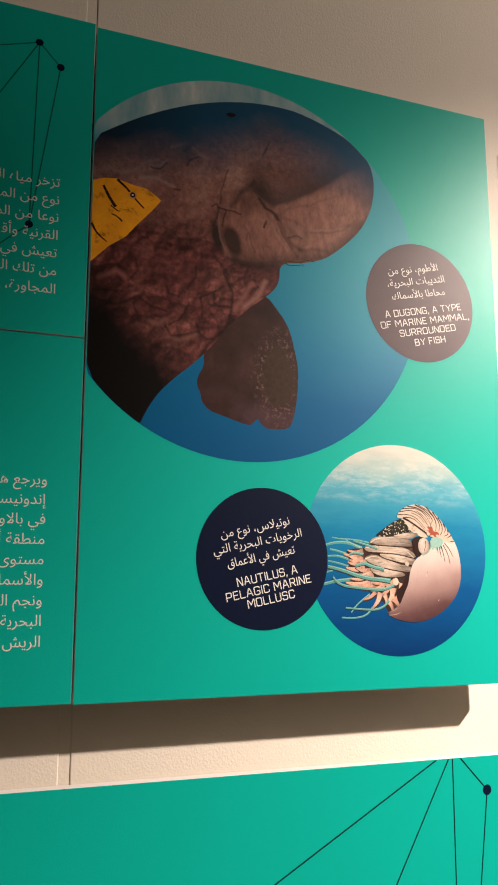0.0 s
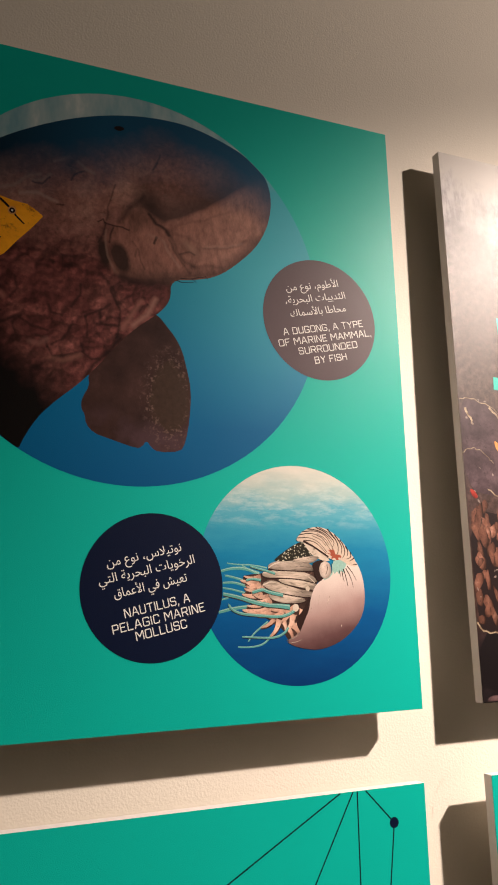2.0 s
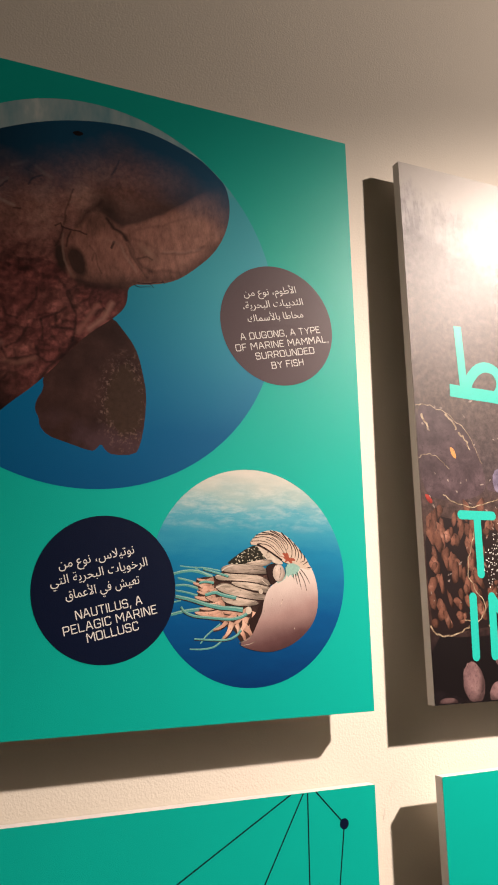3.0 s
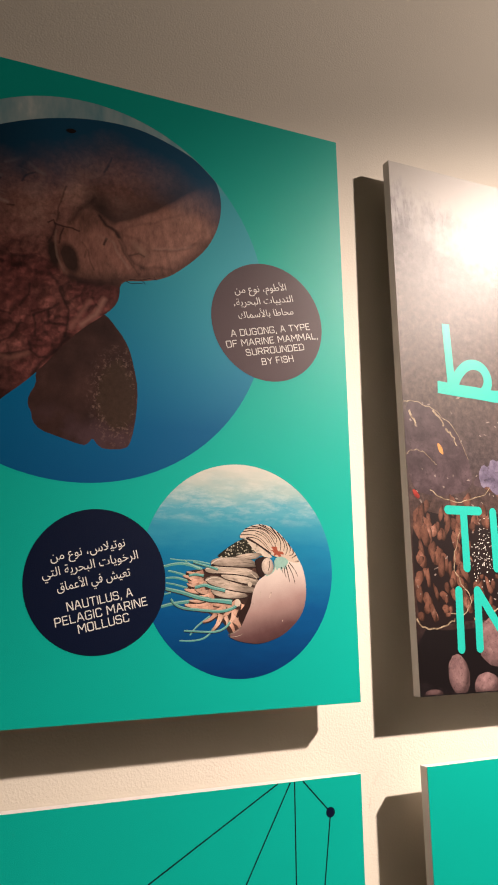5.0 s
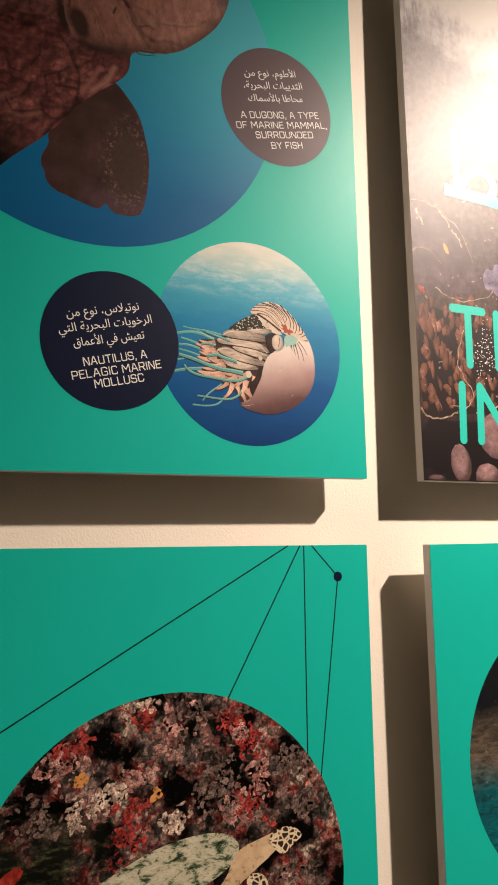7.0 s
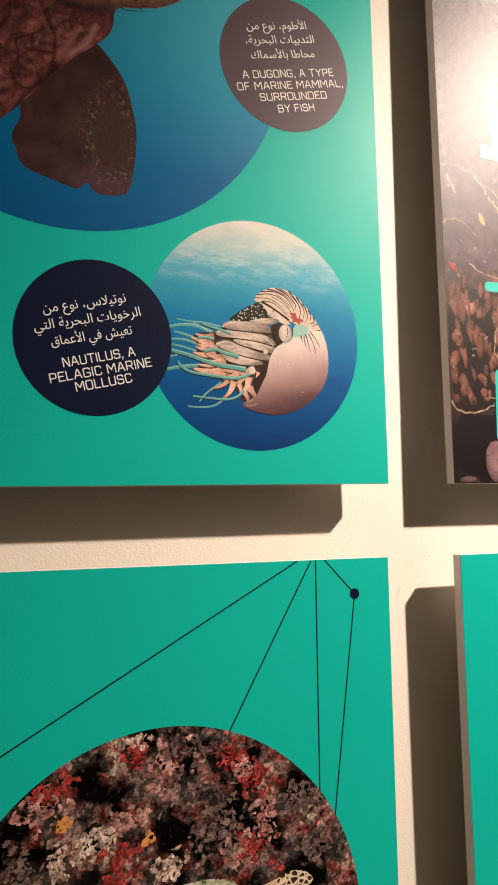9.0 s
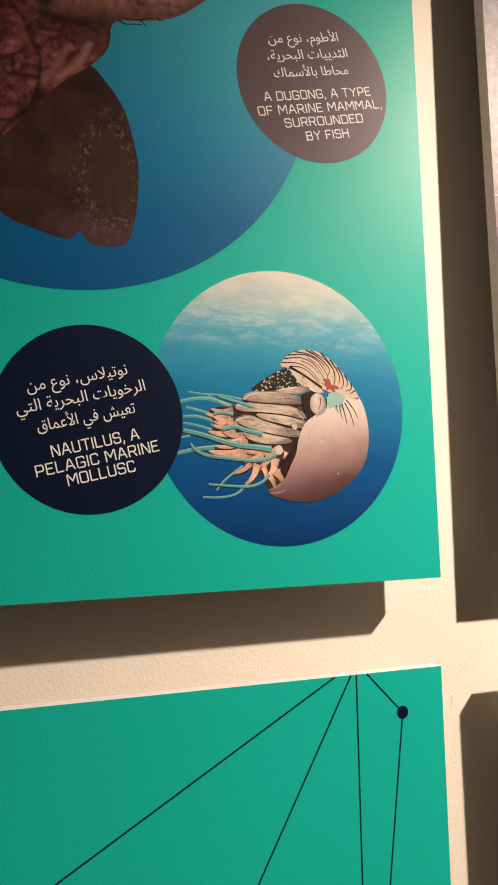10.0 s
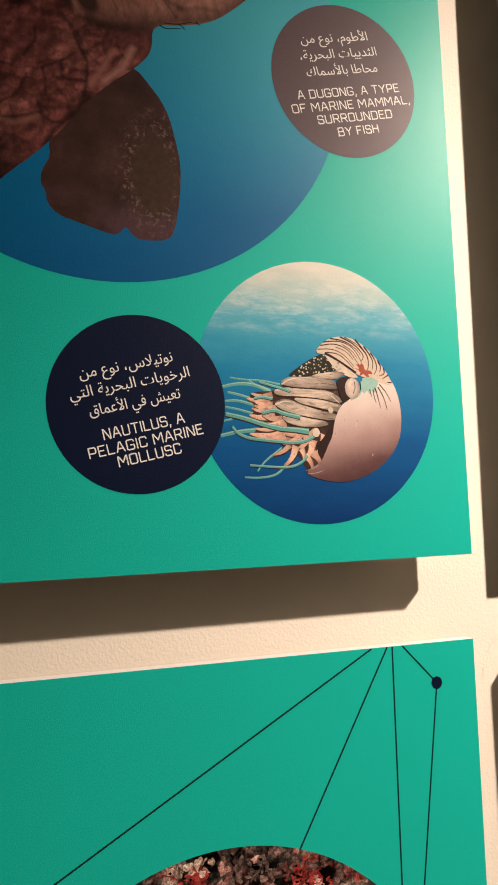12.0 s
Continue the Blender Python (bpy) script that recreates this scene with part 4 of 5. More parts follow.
# thin strands behind the cluster
for k, (trail, w, tip) in enumerate((
    ([(375, 185), (353, 189), (336, 189), (321, 191)], 2.2, 1.4), ([(366, 176), (353, 181), (341, 188)], 3.6, 1.6), ([(364, 178), (344, 185), (327, 185), (311, 181)], 4.2, 3.0),
    ([(346, 169), (329, 174), (318, 176)], 3.2, 2.2), ([(346, 163), (329, 168), (315, 167)], 3.4, 2.4), ([(346, 154), (328, 159), (315, 161)], 2.8, 2.0), ([(322, 149), (313, 147)], 2.2, 1.8),
    ([(348, 138), (326, 136), (309, 132)], 4.6, 3.4), ([(374, 119), (355, 106), (347, 96)], 2.6, 1.6), ([(378, 103), (374, 97), (365, 91), (350, 89), (333, 90)], 2.8, 1.6),
)):
    drawn("green_strand", trail, 4 + 0.05 * k, w, tip, M_STRAND, "thin sea-green printed strand")
    drawn("pale_ridge", [(px, pz + w * 0.22) for px, pz in trail], 4.6 + 0.05 * k, w * 0.26, tip * 0.2, M_BLUSH, "pale printed gleam")
printed("shade_patch", [(340, 173), (348, 177), (370, 178), (382, 188), (440, 190), (446, 168), (440, 150), (434, 134), (424, 112), (418, 100), (406, 93), (399, 98), (394, 110), (386, 112), (378, 121), (352, 130), (342, 134), (354, 141), (356, 149), (341, 151), (347, 159)], 5.2, M_SHADE, "ragged dark brown printed patch")
# pointed peach lobes, each from its root to its tip
for k, (root, tip, w) in enumerate((
    ((366, 174), (343, 175), 8), ((363, 170), (338, 170), 9), ((366, 163), (345, 168), 9), ((371, 160), (345, 163), 10), ((368, 153), (340, 153), 11), ((376, 149), (353, 154), 9), ((380, 145), (350, 145), 12),
    ((378, 136), (340, 134), 14), ((386, 133), (352, 129), 13), ((402, 138), (378, 133), 11), ((416, 138), (393, 131), 12), ((396, 130), (374, 124), 12), ((383, 122), (364, 112), 7), ((404, 131), (391, 117), 11),
    ((390, 121), (376, 100), 10), ((424, 132), (408, 108), 13), ((409, 127), (400, 107), 12), ((400, 112), (408, 95), 9), ((408, 114), (418, 98), 10), ((396, 118), (398, 106), 8), ((360, 158), (343, 160), 7), ((372, 142), (346, 139), 8),
)):
    mid = ((root[0] + tip[0]) / 2, (root[1] + tip[1]) / 2)
    lean = ((root[1] - tip[1]) * 0.12, (tip[0] - root[0]) * 0.12)
    trail = [root, (mid[0] + lean[0], mid[1] + lean[1]), tip]
    drawn("dark_crease", [(px + 0.6, pz - 1.3) for px, pz in trail], 5.6 + 0.10 * k, w * 0.95, 1.6, M_SHADE, "dark printed crease")
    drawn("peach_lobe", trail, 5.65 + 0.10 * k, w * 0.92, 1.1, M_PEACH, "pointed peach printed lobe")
# long grey-pink lobes running back to the opening
for k, outline in enumerate((
    [(374, 154), (396, 154), (423, 148), (430, 142), (402, 140), (380, 145)],
    [(366, 166), (381, 171), (401, 163), (419, 158), (440, 154), (437, 147), (412, 150), (392, 154), (374, 159)],
    [(388, 172), (415, 172), (443, 165), (450, 159), (440, 156), (413, 162), (394, 166)],
    [(367, 181), (407, 183), (434, 178), (447, 168), (441, 166), (420, 171), (393, 173), (369, 173)],
    [(374, 187), (384, 193), (407, 195), (430, 193), (440, 187), (443, 181), (425, 181), (402, 182), (382, 183)],
)):
    height = 8.0 + 0.5 * k
    printed("dark_crease", [(px + 0.6, pz - 1.5) for px, pz in outline], height, M_STRIPE, "dark printed crease")
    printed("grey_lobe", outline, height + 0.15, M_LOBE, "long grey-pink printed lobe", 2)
    upper_edge = outline[:len(outline) // 2]
    drawn("pale_ridge", [(px * 0.9 + 0.1 * outline[-2][0], pz - 2.0) for px, pz in upper_edge], height + 0.3, 1.8, 0.7, M_IVORY, "pale printed ridge")
# strands across the front of the cluster
for k, (trail, w, tip) in enumerate((
    ([(376, 139), (356, 143), (335, 150), (315, 154)], 5.4, 3.8), ([(405, 136), (391, 138), (373, 139)], 6.4, 4.0), ([(414, 134), (406, 128), (390, 124), (362, 127), (340, 129), (327, 134), (322, 141)], 4.0, 2.6),
    ([(396, 151), (376, 155), (368, 159), (354, 155)], 4.4, 3.6), ([(402, 111), (396, 104), (383, 99), (363, 100), (339, 102)], 3.2, 1.8), ([(386, 178), (372, 182), (352, 187)], 3.4, 1.8), ([(366, 170), (354, 172), (346, 170)], 3.4, 2.4),
)):
    drawn("dark_crease", [(px, pz - w * 0.24) for px, pz in trail], 10.9 + 0.1 * k, w * 0.85, tip * 0.8, M_SHADE, "dark printed crease")
    drawn("green_strand", trail, 10.95 + 0.1 * k, w, tip, M_STRAND, "thin sea-green printed strand")
    drawn("pale_ridge", [(px, pz + w * 0.22) for px, pz in trail], 11.0 + 0.1 * k, w * 0.25, tip * 0.2, M_BLUSH, "pale printed gleam")
part("cream_tip", sheet([oval(0.4130, 0.1350, 0.0042, 0.0048, 0, 22)], 12.0), M_IVORY, lagoon, "cream rounded printed tip")
part("cream_tip", sheet([oval(0.4310, 0.1585, 0.0030, 0.0032, 0, 18)], 12.0), M_IVORY, lagoon, "cream rounded printed tip")
printed("dark_crease", [(429, 142), (436, 148), (437, 134), (428, 121), (421, 108), (414, 111), (414, 123), (423, 131)], 12.2, M_STRIPE, "dark printed gap")
shell = printed("pale_shape", [(443, 163), (454, 171), (468, 177), (471, 191), (479, 197), (500, 197), (508, 186), (513, 171), (515, 153), (513, 133), (506, 117), (494, 104), (479, 93), (462, 86), (443, 82), (425, 84), (409, 88), (398, 94), (417, 104), (421, 111), (426, 121), (432, 132), (434, 144), (438, 155)], 13, M_SHELL, "smooth pinkish white printed shape")
for trail, w in (([(462, 148), (460, 143), (458, 139)], 1.2), ([(435, 134), (434, 128)], 1.0), ([(447, 150), (445, 138)], 0.7), ([(478, 112), (477, 109)], 1.1), ([(399, 95), (412, 99), (418, 104)], 1.6), ([(402, 92), (414, 93), (422, 97)], 1.1)):
    drawn("dark_crease", trail, 13.3, w * 0.75, w * 0.2, M_LOBE, "fine grey printed crease")
coil = [(416, 219), (422, 228), (433, 235), (446, 238), (460, 236), (473, 229), (485, 218), (494, 207), (502, 196), (506, 185), (489, 189), (478, 193), (468, 195), (459, 200), (447, 208), (436, 215), (427, 218)]
printed("banded_shape", coil, 14, M_COIL, "cream printed shape with dark bands")
for k, (trail, w) in enumerate((
    ([(419, 223), (436, 224), (450, 218), (461, 205)], 1.2), ([(422, 227), (439, 230), (455, 224), (464, 211), (469, 205)], 1.4), ([(426, 231), (444, 233), (458, 228), (467, 217), (471, 206)], 1.6), ([(434, 235), (451, 233), (464, 225), (469, 218)], 1.8),
    ([(446, 237), (460, 231), (470, 222), (473, 216), (469, 211)], 2.0), ([(463, 235), (472, 225), (478, 216), (478, 205), (475, 201)], 2.2), ([(473, 228), (480, 219), (484, 211), (482, 202)], 2.2), ([(481, 221), (487, 212), (488, 203), (484, 197)], 2.0),
    ([(489, 213), (493, 206), (491, 200)], 2.2), ([(496, 205), (497, 198), (490, 196)], 2.0), ([(501, 197), (494, 193)], 1.8), ([(505, 189), (499, 189)], 1.8), ([(451, 237), (467, 229), (475, 220)], 1.4), ([(429, 220), (443, 219), (454, 210), (460, 203)], 1.4), ([(440, 226), (452, 222), (460, 213)], 0.9), ([(448, 229), (460, 222), (465, 214)], 0.9),
)):
    drawn("dark_band", trail, 14.4 + 0.03 * k, w * 0.92, 0.5, M_STRIPE, "dark umber printed band")
part("rust_blush", sheet([rounded(oval(0.4705, 0.2010, 0.0085, 0.0052, -25, 26, 0.55), 1)], 15.0), M_RUST, lagoon, "rust red printed blush")
printed("green_blush", [(468, 192), (475, 195), (483, 194), (490, 189), (486, 184), (485, 177), (481, 182), (478, 175), (475, 181), (470, 175)], 15.2, M_BLUSH, "pale green printed blush")
for k, trail in enumerate(([(478, 181), (480, 173)], [(482, 181), (483, 173), (485, 167)], [(485, 182), (488, 171), (490, 161)], [(488, 184), (495, 172), (498, 159)], [(490, 187), (498, 178), (503, 168)], [(484, 183), (486, 177)])):
    drawn("dark_band", trail, 15.4 + 0.03 * k, 1.3, 0.4, M_STRIPE, "dark umber printed band")
printed("speckled_hood", [(384, 194), (391, 200), (403, 208), (413, 214), (426, 219), (433, 210), (441, 201), (435, 199), (416, 195), (398, 193)], 16, M_DOTS, "dark speckled printed patch")
printed("pale_collar", [(425, 219), (436, 214), (449, 206), (467, 194), (457, 193), (444, 198), (438, 202), (432, 210)], 16.3, M_IVORY, "pale printed collar")
drawn("dark_crease", [(427, 219), (438, 214), (450, 207), (463, 199)], 16.6, 3.0, 1.6, M_STRIPE, "dark printed crease")
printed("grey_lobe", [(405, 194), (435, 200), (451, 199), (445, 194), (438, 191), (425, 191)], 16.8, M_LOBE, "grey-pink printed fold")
printed("dark_crease", [(438, 190), (448, 195), (458, 193), (460, 181), (453, 169), (445, 166), (441, 179)], 17, M_STRIPE, "dark printed hollow")
drawn("green_strand", [(455, 170), (465, 174), (469, 181), (468, 190)], 17.1, 2.6, 1.2, M_BLUSH, "mint printed crescent")
part("pale_oval", sheet([oval(0.4575, 0.1820, 0.0088, 0.0112, 0, 30)], 17.2), M_EYE, lagoon, "cream printed oval")
drawn("dark_crease", [(460, 189), (461, 183), (458, 176)], 17.4, 1.1, 0.6, M_SHADE, "fine dark printed crease")

caption(0.4675, 0.525, 0.0872, M_TAUPE,
        [("A DUGONG, A TYPE", 0.4728, 0.5096, 0.1270, 0.0088), ("OF MARINE MAMMAL,", 0.4758, 0.4951, 0.1475, 0.0088), ("SURROUNDED", 0.4788, 0.4811, 0.0930, 0.0088), ("BY FISH", 0.4818, 0.4661, 0.0500, 0.0088)],
        [(arabic("الأطوم، نوع من"), 0.4575, 0.5690, 0.084, 0.0100, "c"), (arabic("الثدييات البحرية،"), 0.4622, 0.5515, 0.096, 0.0100, "c"), (arabic("محاطا بالأسماك"), 0.4655, 0.5330, 0.089, 0.0100, "c")],
        12, main, "taupe caption disc with white lettering")
caption(0.2272, 0.1635, 0.0874, M_NAVY,
        [("NAUTILUS, A", 0.2328, 0.1373, 0.0805, 0.0094), ("PELAGIC MARINE", 0.2353, 0.1227, 0.1138, 0.0094), ("MOLLUSC", 0.2378, 0.1092, 0.0622, 0.0094)],
        [(arabic("نوتيلاس، نوع من"), 0.2170, 0.1965, 0.093, 0.0104, "c"), (arabic("الرخويات البحرية التي"), 0.2208, 0.1790, 0.1195, 0.0104, "c"), (arabic("تعيش في الأعماق"), 0.2250, 0.1605, 0.091, 0.0104, "c")],
        12, main, "dark navy caption disc with white lettering")

# the two smaller panels beside it, with running text
upper = panel(-0.598, -0.0026, 0.4225, 0.841, M_TEAL, "teal exhibit panel with Arabic text and network lines")
NODES = mm([(-71, 797), (-44, 769), (-73, 555)])
dots(NODES, 0.0048, 3, upper)
lines([(NODES[0], (-0.190, 0.758)), (NODES[0], (-0.150, 0.655)), (NODES[0], NODES[1]), (NODES[0], NODES[2]), (NODES[1], NODES[2]), (NODES[2], (-0.150, 0.485))], 0.0015, 2, upper, M_FAINT)
for n, words in enumerate(("تزخر مياه الم", "نوع من المر", "نوعا من المر", "القرنية وأقلا", "تعيش في الش", "من تلك المر", "المجاورة، إذ")):
    part("arabic_lettering", lettering([(arabic(words), -0.039, 0.6085 - 0.0227 * n, 0, 0.0118, "r")], 4), M_WHITE, upper, "white Arabic text line")
lower_text = panel(-0.598, -0.0026, 0.001, 0.4205, M_TEAL, "teal exhibit panel with a block of Arabic text")
for n, words in enumerate(("ويرجع هذ", "إندونيسيا", "في بالاو أند", "منطقة أخ", "مستوى", "والأسما", "ونجم الب", "البحرية", "الريش")):
    part("arabic_lettering", lettering([(arabic(words), -0.039, 0.2435 - 0.0225 * n, 0, 0.0118, "r")], 3), M_WHITE, lower_text, "white Arabic text line")

# the wide panel below
wide = panel(-0.599, 0.5895, -0.929, -0.0872, M_TEAL, "wide teal exhibit panel with a round reef picture")
wide.matrix_world = pose(0, 0, BASE, 0, 0.35, 0)
top = -0.0880
lines([((0.4655, top), (0.096, -0.291)), ((0.4835, top), (0.376, -0.276)), ((0.4895, top), (0.488, -0.354)), ((0.5015, top), (0.541, -0.1297)), ((0.541, -0.1297), (0.507, -0.384)), ((0.096, -0.291), (-0.30, -0.505))], 0.0018, 2, wide)
dots([(0.541, -0.1297)], 0.0066, 3, wide)
C3, R3 = (0.302, -0.4960), 0.2350
reef = part("picture_disc", sheet([oval(*C3, R3, R3, 0, 128)], 4), M_REEF, wide, "round picture of a dark red coral bank")
part("mottled_shape", sheet([rounded(mm([(150, -503), (172, -487), (196, -470), (233, -454), (276, -436), (325, -427), (366, -428), (388, -441), (390, -456), (375, -472), (342, -487), (297, -501), (240, -525), (190, -540)]))], 9), M_TAN, reef, "tan and green mottled oval printed shape")
part("cream_shape", sheet([rounded(mm([(384, -452), (424, -443), (440, -438), (450, -456), (392, -490), (330, -530), (300, -525), (370, -490)]))], 10), M_CREAM, reef, "cream printed shape")
part("netted_shape", sheet([rounded(mm([(428, -444), (448, -434), (468, -438), (479, -450), (466, -456), (450, -470), (436, -458)]))], 11), M_NET, reef, "cream and dark netted printed shape")
part("netted_shape", sheet([rounded(mm([(396, -482), (424, -484), (432, -512), (424, -560), (398, -560), (404, -520)]))], 11), M_NET, reef, "cream and dark netted printed shape")
for x, z, a in ((0.114, -0.443, 38), (0.139, -0.476, 25)):
    part("red_shape", sheet([oval(x, z, 0.022, 0.0085, a, 24, 0.08)], 9), M_RED, reef, "small red printed oval")
tuft_rng = random.Random(21)
for k, (x, z, rx, rz, count, m, look_of) in enumerate((
    (0.363, -0.372, 0.036, 0.034, 120, M_TUFT_GREY, "grey-brown"), (0.457, -0.358, 0.026, 0.022, 70, M_TUFT_GREY, "grey-brown"), (0.484, -0.411, 0.020, 0.020, 50, M_TUFT_GREY, "grey-brown"), (0.150, -0.385, 0.026, 0.020, 60, M_TUFT_GREY, "grey-brown"),
    (0.300, -0.320, 0.030, 0.020, 70, M_TUFT_GREY, "grey-brown"), (0.470, -0.500, 0.030, 0.022, 60, M_TUFT_GREY, "grey-brown"), (0.420, -0.372, 0.012, 0.030, 50, M_TUFT_PINK, "pink"), (0.172, -0.325, 0.026, 0.022, 90, M_TUFT_PINK, "pink"),
    (0.300, -0.308, 0.020, 0.026, 60, M_TUFT_PINK, "pink"), (0.225, -0.368, 0.026, 0.020, 90, M_TUFT_CREAM, "cream"), (0.188, -0.388, 0.014, 0.018, 50, M_TUFT_CREAM, "cream"), (0.262, -0.352, 0.020, 0.012, 36, M_TUFT_PINK, "pink"),
    (0.307, -0.408, 0.016, 0.014, 50, M_TUFT_CREAM, "cream"), (0.262, -0.272, 0.026, 0.009, 40, M_TUFT_CREAM, "cream"), (0.250, -0.418, 0.024, 0.018, 70, M_TUFT_RED, "red"), (0.392, -0.404, 0.024, 0.018, 70, M_TUFT_PINK, "pink"), (0.408, -0.402, 0.020, 0.020, 36, M_TUFT_RED, "red"),
    (0.268, -0.289, 0.013, 0.010, 40, M_TUFT_RED, "red"), (0.379, -0.300, 0.018, 0.015, 56, M_TUFT_RED, "red"), (0.404, -0.326, 0.016, 0.018, 60, M_TUFT_RED, "red"), (0.392, -0.316, 0.012, 0.012, 30, M_TUFT_PINK, "pink"), (0.185, -0.310, 0.022, 0.012, 36, M_TUFT_RED, "red"), (0.255, -0.385, 0.020, 0.012, 40, M_TUFT_RED, "red"),
    (0.194, -0.347, 0.006, 0.005, 16, M_ORANGE, "orange"), (0.285, -0.374, 0.006, 0.005, 16, M_ORANGE, "orange"), (0.330, -0.285, 0.024, 0.012, 40, M_TUFT_GREY, "grey-brown"),
)):
    tufts = [rounded(oval(tuft_rng.gauss(x, rx * 0.52), tuft_rng.gauss(z, rz * 0.52), tuft_rng.uniform(0.0012, 0.0050), tuft_rng.uniform(0.0012, 0.0044), tuft_rng.uniform(0, 90), 9, 0.55), 1) for _ in range(count)]
    tufts = [t for t in tufts if all(math.hypot(px - C3[0], pz - C3[1]) < R3 - 0.001 for px, pz in t)]
    tagged(part("coral_growth", sheet(tufts, 4.2 + 0.15 * k, 0.02), m, reef, look_of + " printed coral tufts"), kind="stuff")

# the title panel
title = panel(0.693, 1.287, 0.0025, 0.8395, M_DUSK, "brown reef picture panel with a large mint title")
wave = random.Random(7)
rim_layer = 4.0
title.matrix_world = pose(0.002, 0.0035, BASE, -0.45, 0.22, 0)
for trail, w in (
    ([(694, 355), (712, 363), (733, 354), (748, 340)], 0.0016), ([(734, 302), (754, 286), (792, 283), (837, 296), (850, 310)], 0.0022),
    ([(694, 109), (713, 95), (743, 96), (765, 110)], 0.0034), ([(757, 118), (778, 112), (793, 125), (800, 142), (780, 159), (767, 184), (775, 218), (788, 248)], 0.0022),
    ([(812, 128), (838, 116), (860, 132), (905, 140)], 0.0032), ([(696, 434), (718, 437), (744, 429), (772, 414), (798, 385), (812, 350)], 0.0018), ([(704, 420), (712, 408), (716, 398)], 0.0050), ([(748, 424), (760, 414), (768, 402)], 0.0048), ([(772, 396), (782, 388), (790, 374)], 0.0040), ([(800, 110), (822, 88), (838, 60)], 0.0024),
):
    trail = [(x + wave.uniform(-2.2, 2.2), z + wave.uniform(-2.2, 2.2)) for x, z in rounded(trail, 2, False)]
    part("pale_rim", sheet([ribbon(mm(trail), w * 0.8, w * 0.5, 1)], rim_layer), M_PLATE, title, "pale wavy printed rim")
    rim_layer += 0.05
rng = random.Random(4)
part("dark_hollow", sheet([rounded(mm([(695, 104), (720, 96), (790, 108), (860, 104), (950, 110), (950, 272), (860, 268), (760, 262), (695, 272)]), 1)], 1.6), M_DARK, title, "dark printed hollow behind the corals")
part("dark_hollow", sheet([rounded(mm([(694, 3), (960, 3), (960, 96), (860, 100), (760, 92), (694, 98)]), 1)], 1.8), M_BLACK, title, "black printed ground")
dome = mm([(694, 300), (694, 432), (716, 437), (742, 430), (772, 415), (798, 386), (812, 350), (818, 312), (790, 296), (740, 290)])
part("coral_dome", sheet([rounded(dome)], 1.7), M_DIM, title, "dim purple-brown printed coral dome")
for k in range(190):
    x, z = rng.uniform(0.702, 0.95), 0.276 - 0.160 * k / 189 + rng.uniform(-0.012, 0.012)
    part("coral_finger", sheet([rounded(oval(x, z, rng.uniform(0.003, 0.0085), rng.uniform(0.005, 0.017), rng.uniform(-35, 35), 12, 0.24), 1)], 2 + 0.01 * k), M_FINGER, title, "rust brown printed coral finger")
for k in range(7):
    x, z = rng.uniform(0.74, 0.93), rng.uniform(0.27, 0.33)
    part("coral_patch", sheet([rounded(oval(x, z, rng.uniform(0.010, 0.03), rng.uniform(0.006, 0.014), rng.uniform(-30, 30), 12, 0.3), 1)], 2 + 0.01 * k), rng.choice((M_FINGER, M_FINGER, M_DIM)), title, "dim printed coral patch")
part("lilac_patch", sheet([rounded(mm([(828, 329), (838, 346), (850, 340), (856, 356), (872, 350), (878, 368), (886, 396), (896, 398), (902, 380), (930, 374), (925, 312), (900, 300), (887, 310), (872, 296), (855, 300), (846, 312), (834, 306)]), 1)], 5), M_LILAC, title, "lilac printed coral patch")
for x, z, rx, rz, a in ((0.764, 0.030, 0.019, 0.029, 8), (0.815, 0.012, 0.024, 0.019, 0), (0.836, 0.074, 0.034, 0.036, 20), (0.717, 0.005, 0.016, 0.007, 0), (0.90, 0.03, 0.03, 0.028, 0)):
    stone = [(px, max(pz, 0.0042)) for px, pz in oval(x, z, rx, rz, a, 30, 0.03)]
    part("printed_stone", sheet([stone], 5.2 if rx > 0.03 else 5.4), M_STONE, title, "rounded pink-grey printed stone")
flecks = [oval(rng.gauss(0.826, 0.016), rng.gauss(0.205, 0.022), rng.uniform(0.0004, 0.0013), rng.uniform(0.0004, 0.0012), 0, 6) for _ in range(120)]
part("dark_hollow", sheet([rounded(oval(0.826, 0.205, 0.030, 0.042, 10, 22, 0.25), 1)], 4.6), M_DARK, title, "dark printed hollow")
tagged(part("pale_speckle", sheet(flecks, 5), M_WHITE, title, "cloud of white printed specks"), kind="stuff")
chips = [rounded(oval(rng.uniform(0.70, 0.93), rng.uniform(0.12, 0.47), rng.uniform(0.001, 0.004), rng.uniform(0.0006, 0.0016), rng.uniform(-80, 80), 8, 0.3), 1) for _ in range(70)]
tagged(part("pale_speckle", sheet(chips, 5.5), M_CHIP, title, "scattered pale printed flecks"), kind="stuff")
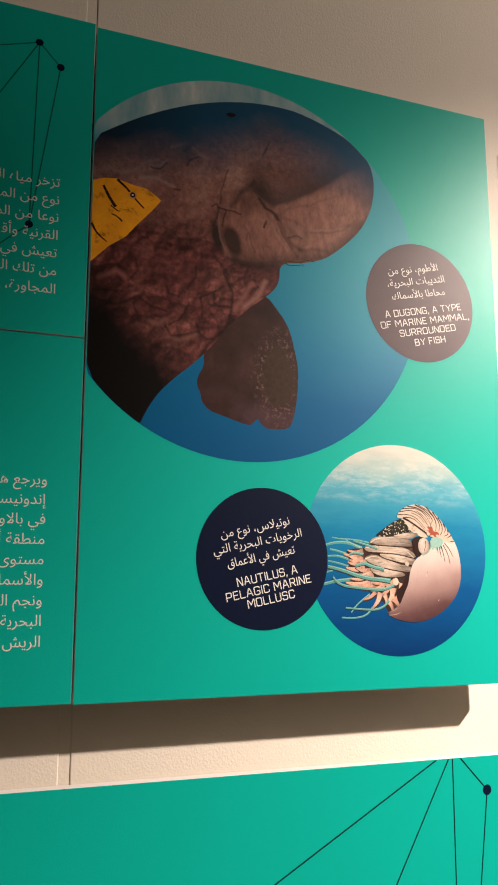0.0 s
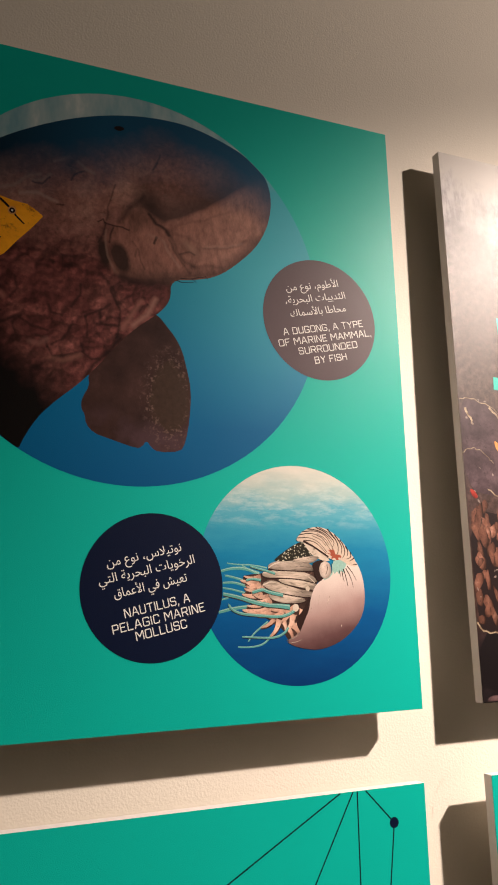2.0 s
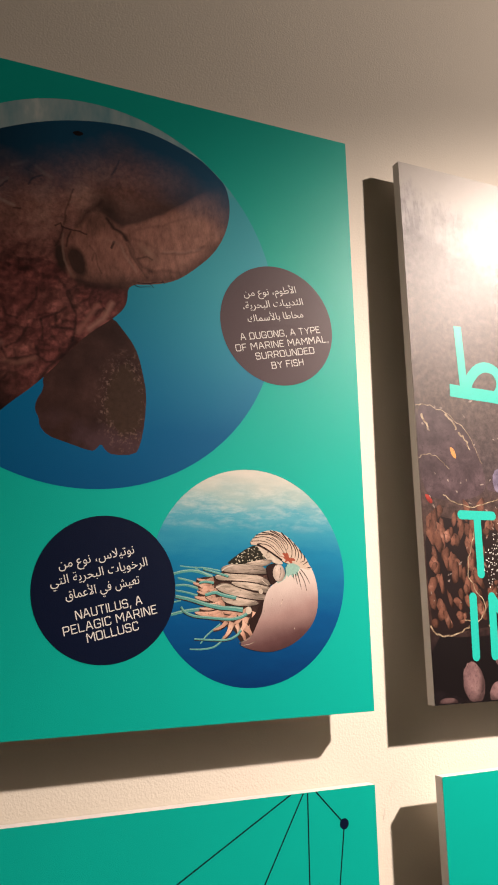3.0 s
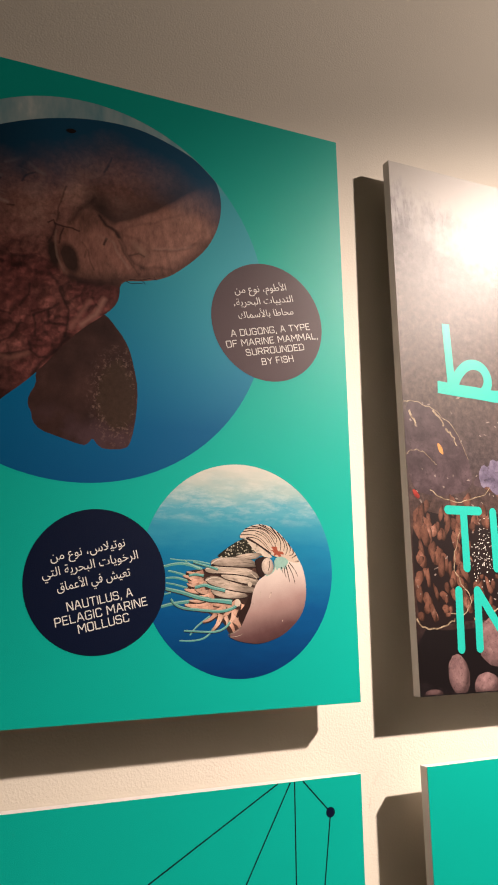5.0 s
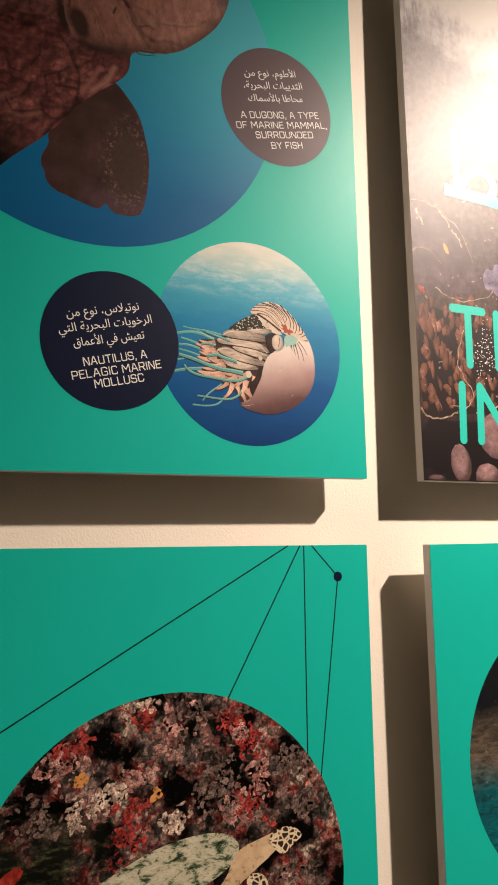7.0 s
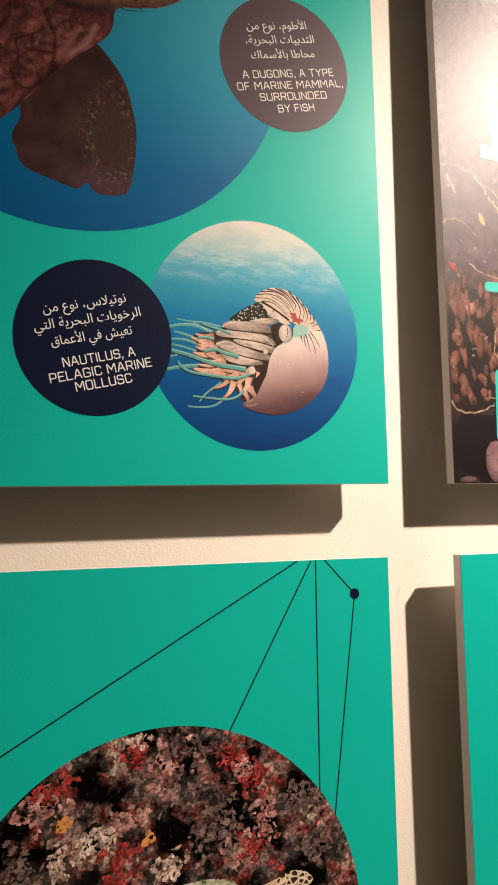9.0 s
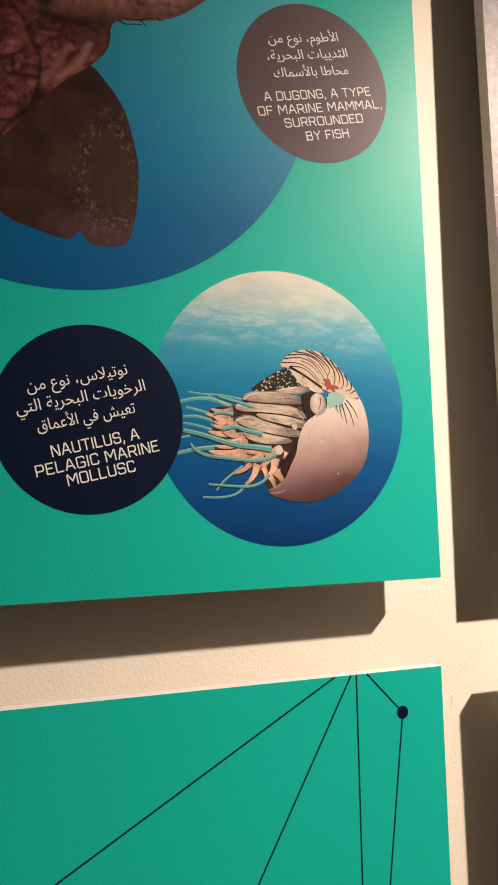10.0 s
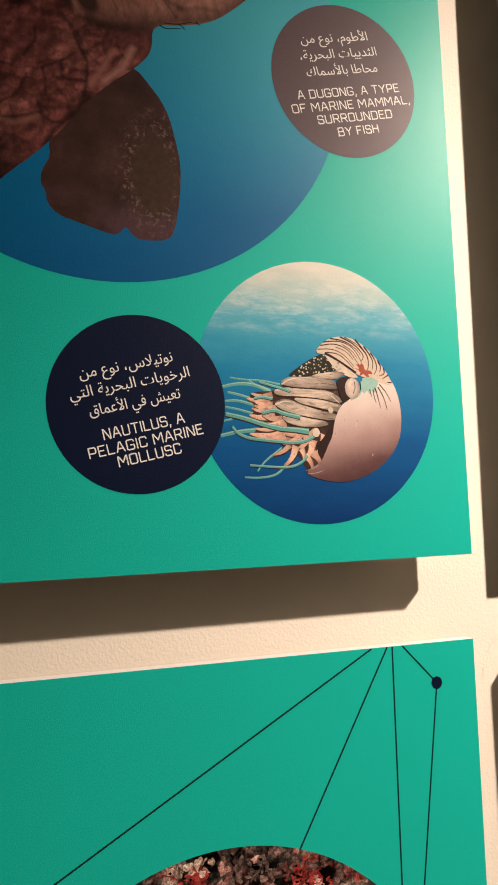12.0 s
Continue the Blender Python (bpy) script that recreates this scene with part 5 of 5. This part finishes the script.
for x, z, m, a in ((0.758, 0.365, M_ORANGE, -65), (0.707, 0.293, M_RED, -50)):
    part("bright_fleck", sheet([oval(x, z, 0.009, 0.0038, a, 18, 0.1)], 6), m, title, "small bright printed oval")
for z in (0.0235, 0.0125):
    part("small_text_bar", sheet([[(0.868, z), (0.935, z), (0.935, z + 0.0055), (0.868, z + 0.0055)]], 7), M_WHITE, title, "white bar of small text")
STROKE = 0.0135
for strokes in (
    [((0.764, 0.271), (0.823, 0.271)), ((0.7935, 0.268), (0.7925, 0.184))],
    [((0.851, 0.270), (0.850, 0.184)), ((0.851, 0.229), (0.905, 0.230)), ((0.906, 0.270), (0.905, 0.184))],
    [((0.774, 0.150), (0.7715, 0.066))],
    [((0.809, 0.150), (0.806, 0.066)), ((0.809, 0.150), (0.866, 0.066)), ((0.867, 0.150), (0.866, 0.066))],
):
    letters = part("title_letter", sheet(capsule(strokes, STROKE, 7)[:1], 7), M_TITLE, title, "mint round-ended capital letter")
    for k, stroke in enumerate(strokes[1:]):
        part("letter_stroke", sheet(capsule([stroke], STROKE, 7), 7.1 + 0.1 * k), M_TITLE, letters)
word = part("arabic_title", sheet([ribbon(mm([(785, 571), (789, 458)]), 0.0150)], 7), M_TITLE, title, "large mint Arabic title lettering")
for k, (trail, w) in enumerate((([(761, 464), (800, 462), (846, 461), (880, 458), (905, 466), (922, 482), (926, 508)], 0.0200), ([(790, 460), (800, 486), (824, 509), (852, 508), (865, 488), (858, 466), (842, 459)], 0.0170))):
    part("letter_stroke", sheet([ribbon(mm(trail), w)], 7.2 + 0.2 * k), M_TITLE, word)
for x in (0.897, 0.922):
    part("letter_dot", sheet([oval(x, 0.421, 0.012, 0.012, 0, 4)], 7), M_TITLE, word)

# the panel under the title
corner = panel(0.6965, 1.291, -0.934, -0.0925, M_TEAL, "teal exhibit panel with a round blue-green reef picture")
C4, R4 = (0.955, -0.405), 0.206
part("picture_disc", sheet([oval(*C4, R4, R4, 0, 128)], 3), M_REEF_BLUE, corner, "round blue-green reef picture")
